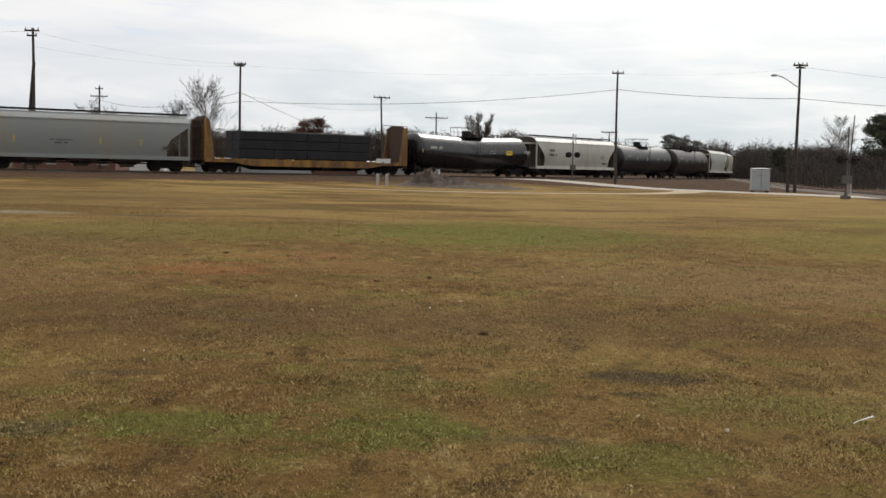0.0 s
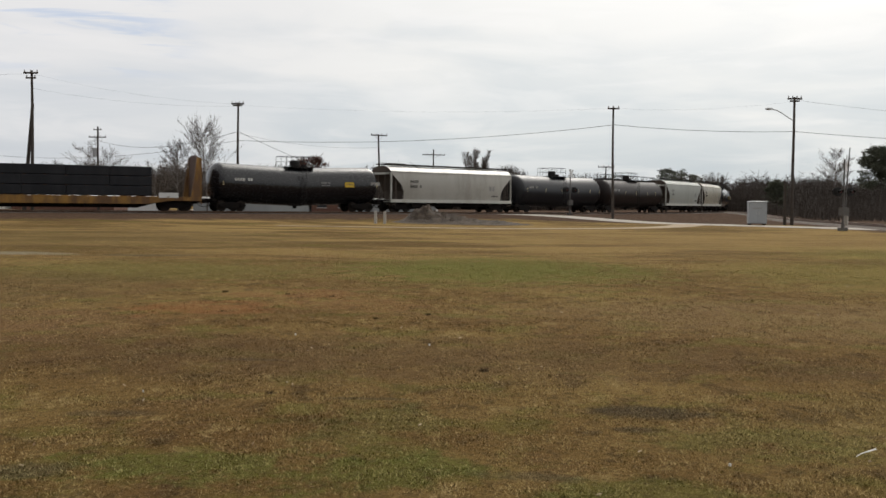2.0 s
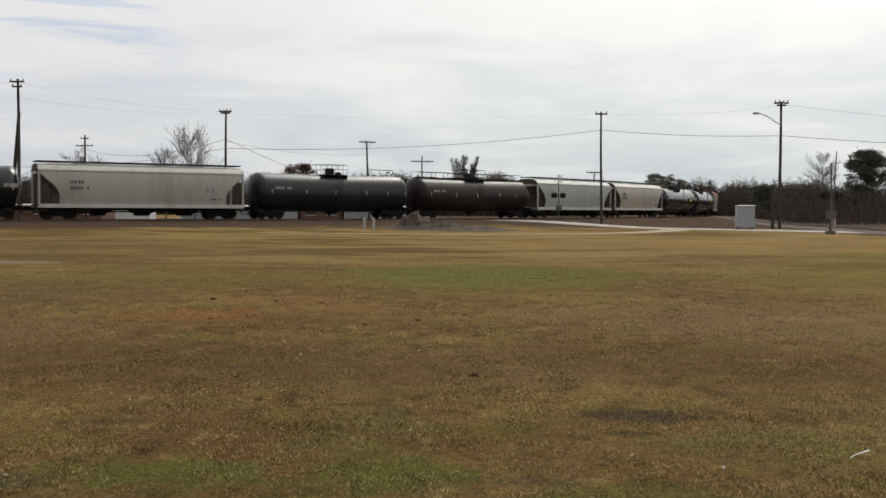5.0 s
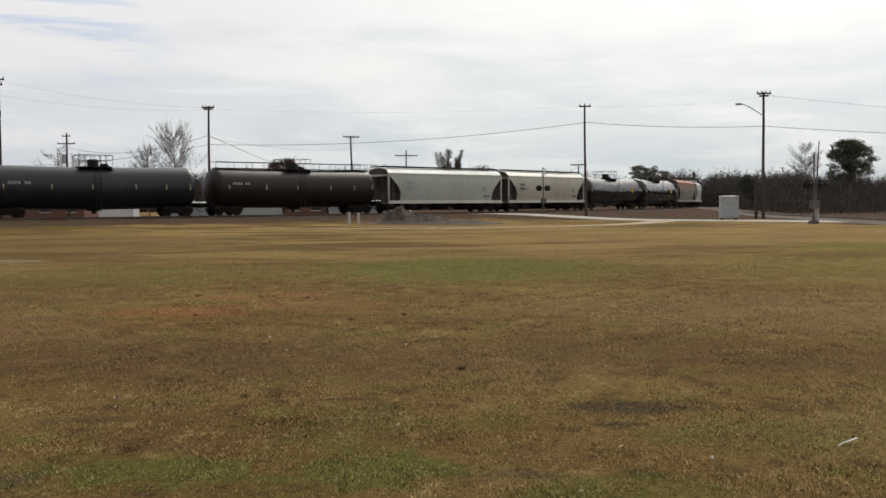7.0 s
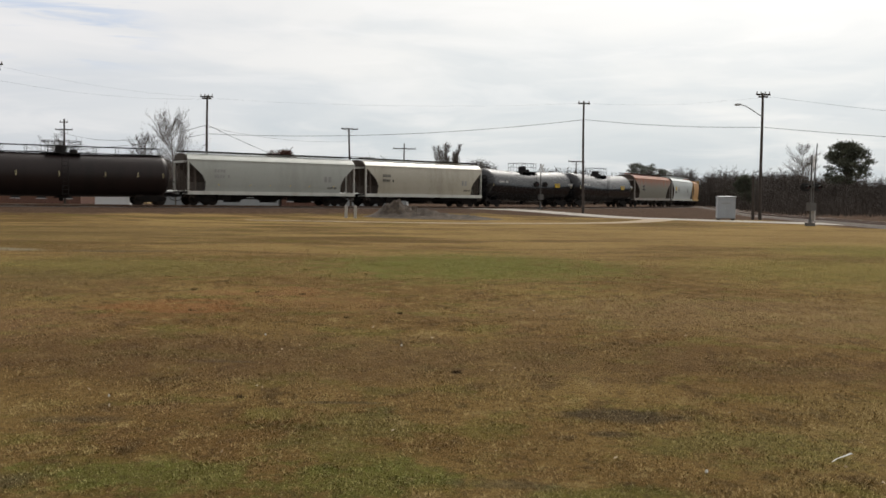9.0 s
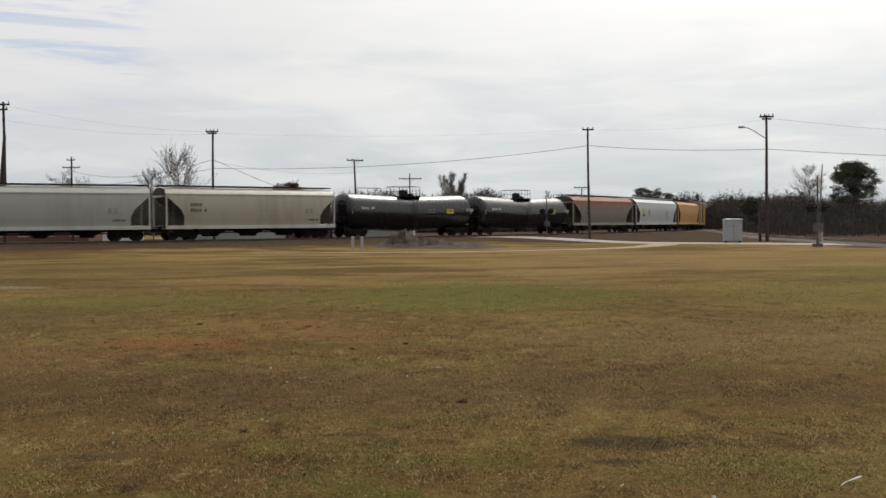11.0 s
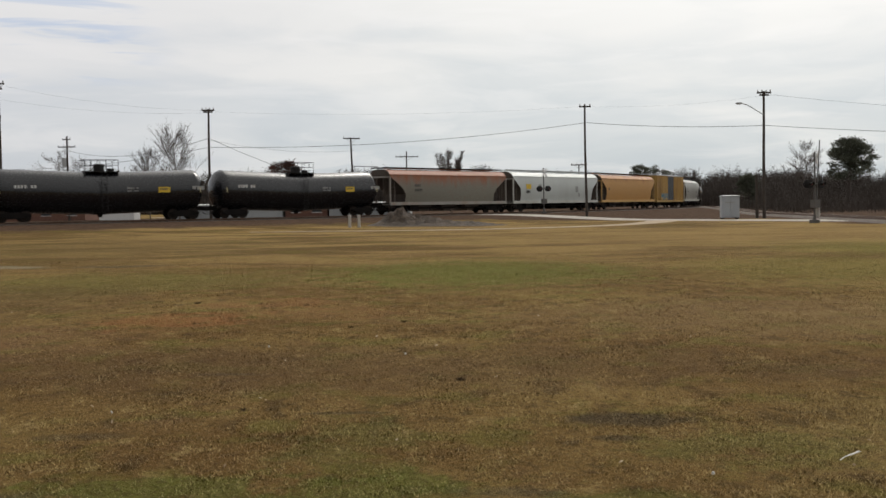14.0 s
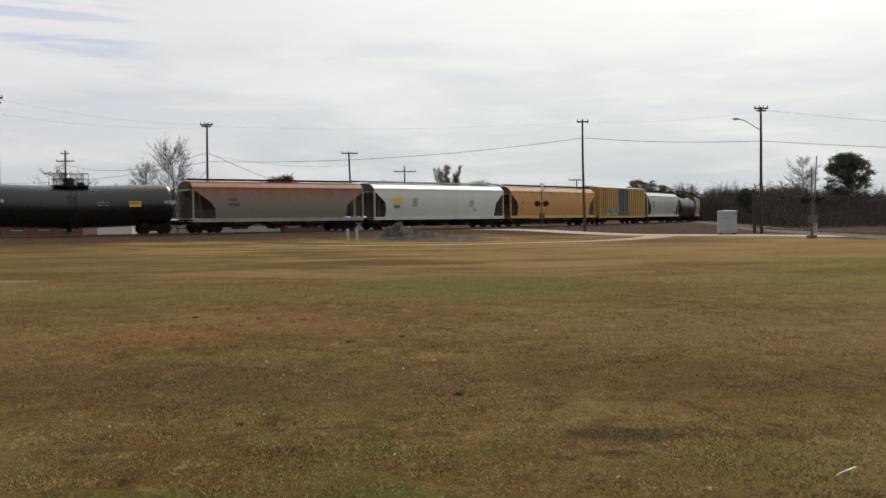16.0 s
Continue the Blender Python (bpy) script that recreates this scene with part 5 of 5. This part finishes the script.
def scrub(name, label, plants, material, seed, twigs=16, thick=1.0):
    """Far woods: many bare stems with twigs. plants: x, y, height arrays."""
    rng = np.random.default_rng(seed)
    px, py, ph = plants
    n = len(px)
    pz = land(px, py)
    base = np.stack([px, py, pz - 0.1], 1)
    v, tri = [], []
    # stems
    w = 0.035 + 0.012 * ph
    leanx, leany = rng.normal(0, 0.08, n) * ph, rng.normal(0, 0.08, n) * ph
    tip = base + np.stack([leanx, leany, ph], 1)
    ang = rng.uniform(0, np.pi, n)
    side = np.stack([np.cos(ang) * w, np.sin(ang) * w, np.zeros(n)], 1)
    stem = np.stack([base - side, base + side, tip], 1)
    out = [stem.reshape(-1, 3)]
    for k in range(twigs):
        u = rng.uniform(0.08, 0.98, n)[:, None]
        a = base + (tip - base) * u
        d = np.stack([rng.normal(0, 1, n), rng.normal(0, 1, n), np.abs(rng.normal(0.5, 0.5, n))], 1)
        d /= np.linalg.norm(d, axis=1)[:, None]
        ln_ = (rng.uniform(0.10, 0.26, n) * ph * (1.15 - 0.6 * u[:, 0]))[:, None]
        s = np.cross(d, rng.normal(size=(n, 3)))
        s = s / np.linalg.norm(s, axis=1)[:, None] * (rng.uniform(0.02, 0.07, n) * (0.5 + ph / 9) * thick)[:, None]
        out.append(np.stack([a - s, a + s, a + d * ln_], 1).reshape(-1, 3))
    v = np.concatenate(out)
    me = bpy.data.meshes.new(name)
    me.from_pydata(v.tolist(), [], np.arange(len(v)).reshape(-1, 3).tolist())
    me.materials.append(material)
    return tagged(new(name, me), label, "woods", kind="stuff")


def build_woods():
    rng = np.random.default_rng(31)
    # distant wood behind the buildings
    n = 12000
    b = rng.uniform(-33, 21.0, n)
    y = rng.uniform(265, 360, n)
    wave = 1.0 * np.sin(b * 1.1) + 0.8 * np.sin(b * 3.3 + 1) + 0.5 * np.sin(b * 9.1)
    h = rng.uniform(6.0, 9.6, n) + wave * 0.7 + (y - 265) * 0.014 + 2.0 * (b < 3)
    x = y * np.tan(np.radians(b))
    keep = rail_distance(x, y) > 7
    scrub("far_woods", "distant grey-brown bare winter woods", (x[keep], y[keep], h[keep]), M["wood_twig"], 5, 30, 0.85)
    # wood and brush beyond the second line
    n = 13000
    b = rng.uniform(14.7, 34, n)
    y = 114 + 150 * rng.random(n) ** 0.75
    x = y * np.tan(np.radians(b))
    h = np.interp(y, [114, 135, 165, 190, 264], [0.5, 1.2, 2.8, 5.2, 8.6]) * rng.uniform(0.6, 1.12, n) + 0.5 * np.sin(b * 2.1)
    h = np.maximum(h + (rng.random(n) < 0.06) * (y > 185) * rng.uniform(0.5, 2.2, n), 0.5)
    lim = np.interp(y, [p[1] for p in SIDING], [p[0] for p in SIDING])
    keep = (rail_distance(x, y) > 8) & (x > lim + 2.6)
    scrub("brush_woods", "brown bare brush and young trees along the line", (x[keep], y[keep], h[keep]), M["wood_twig"], 6, 38, 0.45)


def build_trees():
    limb_tree(-39.4, 150, 13.4, 8.6, "tall bare winter tree with fine upright twigs", 3, 1, 0.26, 48, 0.8)
    limb_tree(-43.8, 150, 11.0, 5.6, "slender bare winter tree", 8, 1, 0.26, 30, 0.8)
    limb_tree(-62.5, 170, 12.0, 9.0, "bare round-crowned winter tree", 5, 2, 0.32, 36, 1.0, 0.25)
    limb_tree(-53.0, 172, 9.6, 8.0, "small bare tree beside the pole", 15, 2, 0.25, 32, 1.0, 0.25)
    limb_tree(1.2, 190, 14.2, 7.0, "bare upright tree with many stems", 11, 9, 0.22, 126, 0.42, 0.7)
    limb_tree(-9.2, 220, 10.6, 4.5, "slim bare tree far behind the railway", 13, 4, 0.25, 44, 0.5, 0.6)
    limb_tree(70.4, 200, 13.8, 7.6, "bare winter tree with a wide forked crown", 19, 2, 0.50, 44, 1.05, 0.2)
    limb_tree(92.5, 200, 12.6, 7.0, "bare winter tree at the edge of the woods", 23, 1, 0.3, 26)
    limb_tree(100.5, 205, 12.0, 7.0, "bare winter tree in the woods", 29, 1, 0.3, 22)
    pine(-31.6, 200, 10.6, 8.5, 0.30, "tree with withered reddish-brown leaves", 17, 60, "leafy_tree", "red_leaf")
    pine(72.0, 180, 12.5, 7.9, 0.42, "large dark pine with a broad rounded crown", 2, 150)
    pine(57.5, 300, 12.3, 7.0, 0.35, "dark rounded pine in the distance", 4, 50)
    pine(62.0, 305, 12.6, 7.0, 0.35, "dark rounded pine in the distance", 7, 50)
    pine(67.5, 310, 11.2, 8.0, 0.30, "dark low pine in the distance", 9, 50)
    pine(50.8, 170, 5.6, 4.2, 0.08, "small dark cedar among the brush", 14, 55)


# ---------------------------------------------------------------- grass, leaves and litter
def patchy(x, y, cell, seed):
    """Smooth random unevenness from -1 to 1, with lumps about a cell across."""
    grid = np.random.default_rng(seed).uniform(-1, 1, (257, 257))
    u, v = x / cell, y / cell
    i, j = np.floor(u).astype(int), np.floor(v).astype(int)
    fu, fv = smooth(u - i), smooth(v - j)
    i, j = i % 256, j % 256
    return (grid[i, j] * (1 - fu) + grid[i + 1, j] * fu) * (1 - fv) + (grid[i, j + 1] * (1 - fu) + grid[i + 1, j + 1] * fu) * fv


def build_grass():
    rng = np.random.default_rng(77)
    n = 1900000
    y = 4.0 + 34.0 * rng.random(n) ** 2.0
    x = (rng.random(n) * 2 - 1) * (y * 0.53 + 1.2)
    clump = 0.5 * patchy(x, y, 0.085, 1) + 0.6 * patchy(x, y, 0.21, 2) + 0.6 * patchy(x, y, 0.6, 3)
    keep = rng.random(n) < np.clip(0.55 + 0.55 * clump, 0.06, 1.0) * np.clip((38.0 - y) / 24.0, 0.0, 1.0)
    x, y = x[keep], y[keep]
    n = len(x)
    size = 1.0 + (y - 4.0) / 34.0
    ang, tilt = rng.uniform(0, 2 * np.pi, n), rng.uniform(0.75, 1.54, n)
    ln_ = rng.uniform(0.010, 0.034, n) * (0.7 + 0.4 * size) * (1.0 + 0.35 * clump[keep])
    w = rng.uniform(0.0018, 0.0040, n) * size
    d = np.stack([np.cos(ang) * np.sin(tilt), np.sin(ang) * np.sin(tilt), np.cos(tilt)], 1)
    side = np.stack([-np.sin(ang), np.cos(ang), np.zeros(n)], 1) * w[:, None]
    base = np.stack([x, y, land(x, y) - 0.004 + 0.02 * np.sin(x * 0.9 + 1.3 * np.sin(y * 0.5)) * np.sin(y * 0.7)], 1)
    v = np.stack([base - side, base + side, base + d * ln_[:, None]], 1).reshape(-1, 3)
    me = bpy.data.meshes.new("dry_grass")
    me.vertices.add(len(v))
    me.vertices.foreach_set("co", v.astype(np.float32).ravel())
    me.loops.add(len(v))
    me.loops.foreach_set("vertex_index", np.arange(len(v), dtype=np.int32))
    me.polygons.add(n)
    me.polygons.foreach_set("loop_start", np.arange(0, 3 * n, 3, dtype=np.int32))
    me.update(calc_edges=True)
    me.materials.append(M["blades"])
    tagged(new("dry_grass", me), "short dry brown and green winter grass", "grass", kind="stuff")
    # pale fallen leaves
    sh = Shape()
    r = random.Random(5)
    for k in range(110):
        y = 4.5 + 16 * r.random() ** 1.6
        x = (r.random() * 2 - 1) * (y * 0.5)
        m = Matrix.Translation((x, y, 0.03)) @ Euler((r.uniform(-0.5, 0.5), r.uniform(-0.5, 0.5), r.uniform(0, 6))).to_matrix().to_4x4()
        s = r.uniform(0.012, 0.028)
        sh.add([m @ Vector((a * s, b * s, c * s)) for a, b, c in ((-1, 0, 0), (-0.2, 0.45, 0.12), (1, 0, 0.25), (-0.2, -0.45, 0.12))], [(0, 1, 2), (0, 2, 3)])
    tagged(part("fallen_leaves", sh, M["leaf"]), "scattered pale and brown fallen leaves", "leaves", kind="stuff")
    # dark weeds
    for x, y, s in ((0.13, 9.45, 0.06), (-4.27, 17.3, 0.08), (-3.1, 16.9, 0.07), (-2.3, 16.6, 0.08), (-3.55, 14.2, 0.06), (-1.65, 8.1, 0.06), (-0.6, 14.2, 0.05), (-1.3, 13.6, 0.05)):
        weed = Shape()
        for k in range(60):
            a, t = r.uniform(0, 6.3), r.uniform(0.2, 1.2)
            e = Vector((math.cos(a) * math.sin(t), math.sin(a) * math.sin(t), math.cos(t))) * s * r.uniform(0.4, 1.0)
            o = Vector((r.gauss(0, 0.35) * s, r.gauss(0, 0.35) * s, -0.01))
            q = Vector((-math.sin(a), math.cos(a), 0)) * 0.006
            weed.add([o - q, o + q, o + e], [(0, 1, 2)])
        tagged(part("weed_tuft", weed, M["weed"], None, "", pose(x, y, 0.0)), "dark withered weed tuft in the lawn", "weed", "weeds in the field")
    stick = Shape()
    pts = [(2.42, 6.22, 0.030), (2.48, 6.29, 0.034), (2.55, 6.345, 0.036), (2.62, 6.42, 0.036)]
    for (a, b), (r0, r1) in zip(zip(pts[:-1], pts[1:]), ((0.002, 0.003), (0.003, 0.005), (0.005, 0.003))):
        stick.tube(a, b, r0, r1, 8)
    stick.tube((2.55, 6.345, 0.036), (2.62, 6.395, 0.038), 0.004, 0.002, 6)
    tagged(part("stick", stick, M["white"]), "pale bleached stick lying in the grass", "stick")
    for x, y in ((1.56, 5.93), (-2.66, 7.96), (-2.05, 11.6), (-0.45, 10.9)):
        bit = Shape()
        s = 0.009
        bit.loft([[(u * s * k, v * s * k * 0.7, 0.03 + z) for u, v in ((-1, -0.8), (0.9, -1), (1, 0.7), (-0.6, 1))] for k, z in ((0.8, 0), (1.0, 0.008), (0.7, 0.018))])
        tagged(part("litter_scrap", bit, M["white"], None, "", pose(x, y, 0.0, 0, 0, x * 90)), "small crumpled white scrap in the grass", "litter", "scraps in the field")


M["leaf"] = island_stuff("pale_leaves", (0.16, 0.10, 0.05), (0.52, 0.42, 0.30))
M["weed"] = island_stuff("withered_weed", (0.045, 0.028, 0.014), (0.10, 0.065, 0.035))

build_ground()
build_track()
build_roads()
build_buildings()
build_trackside()
build_poles()
build_woods()
build_trees()
CARS = build_train()
build_grass()
motions()
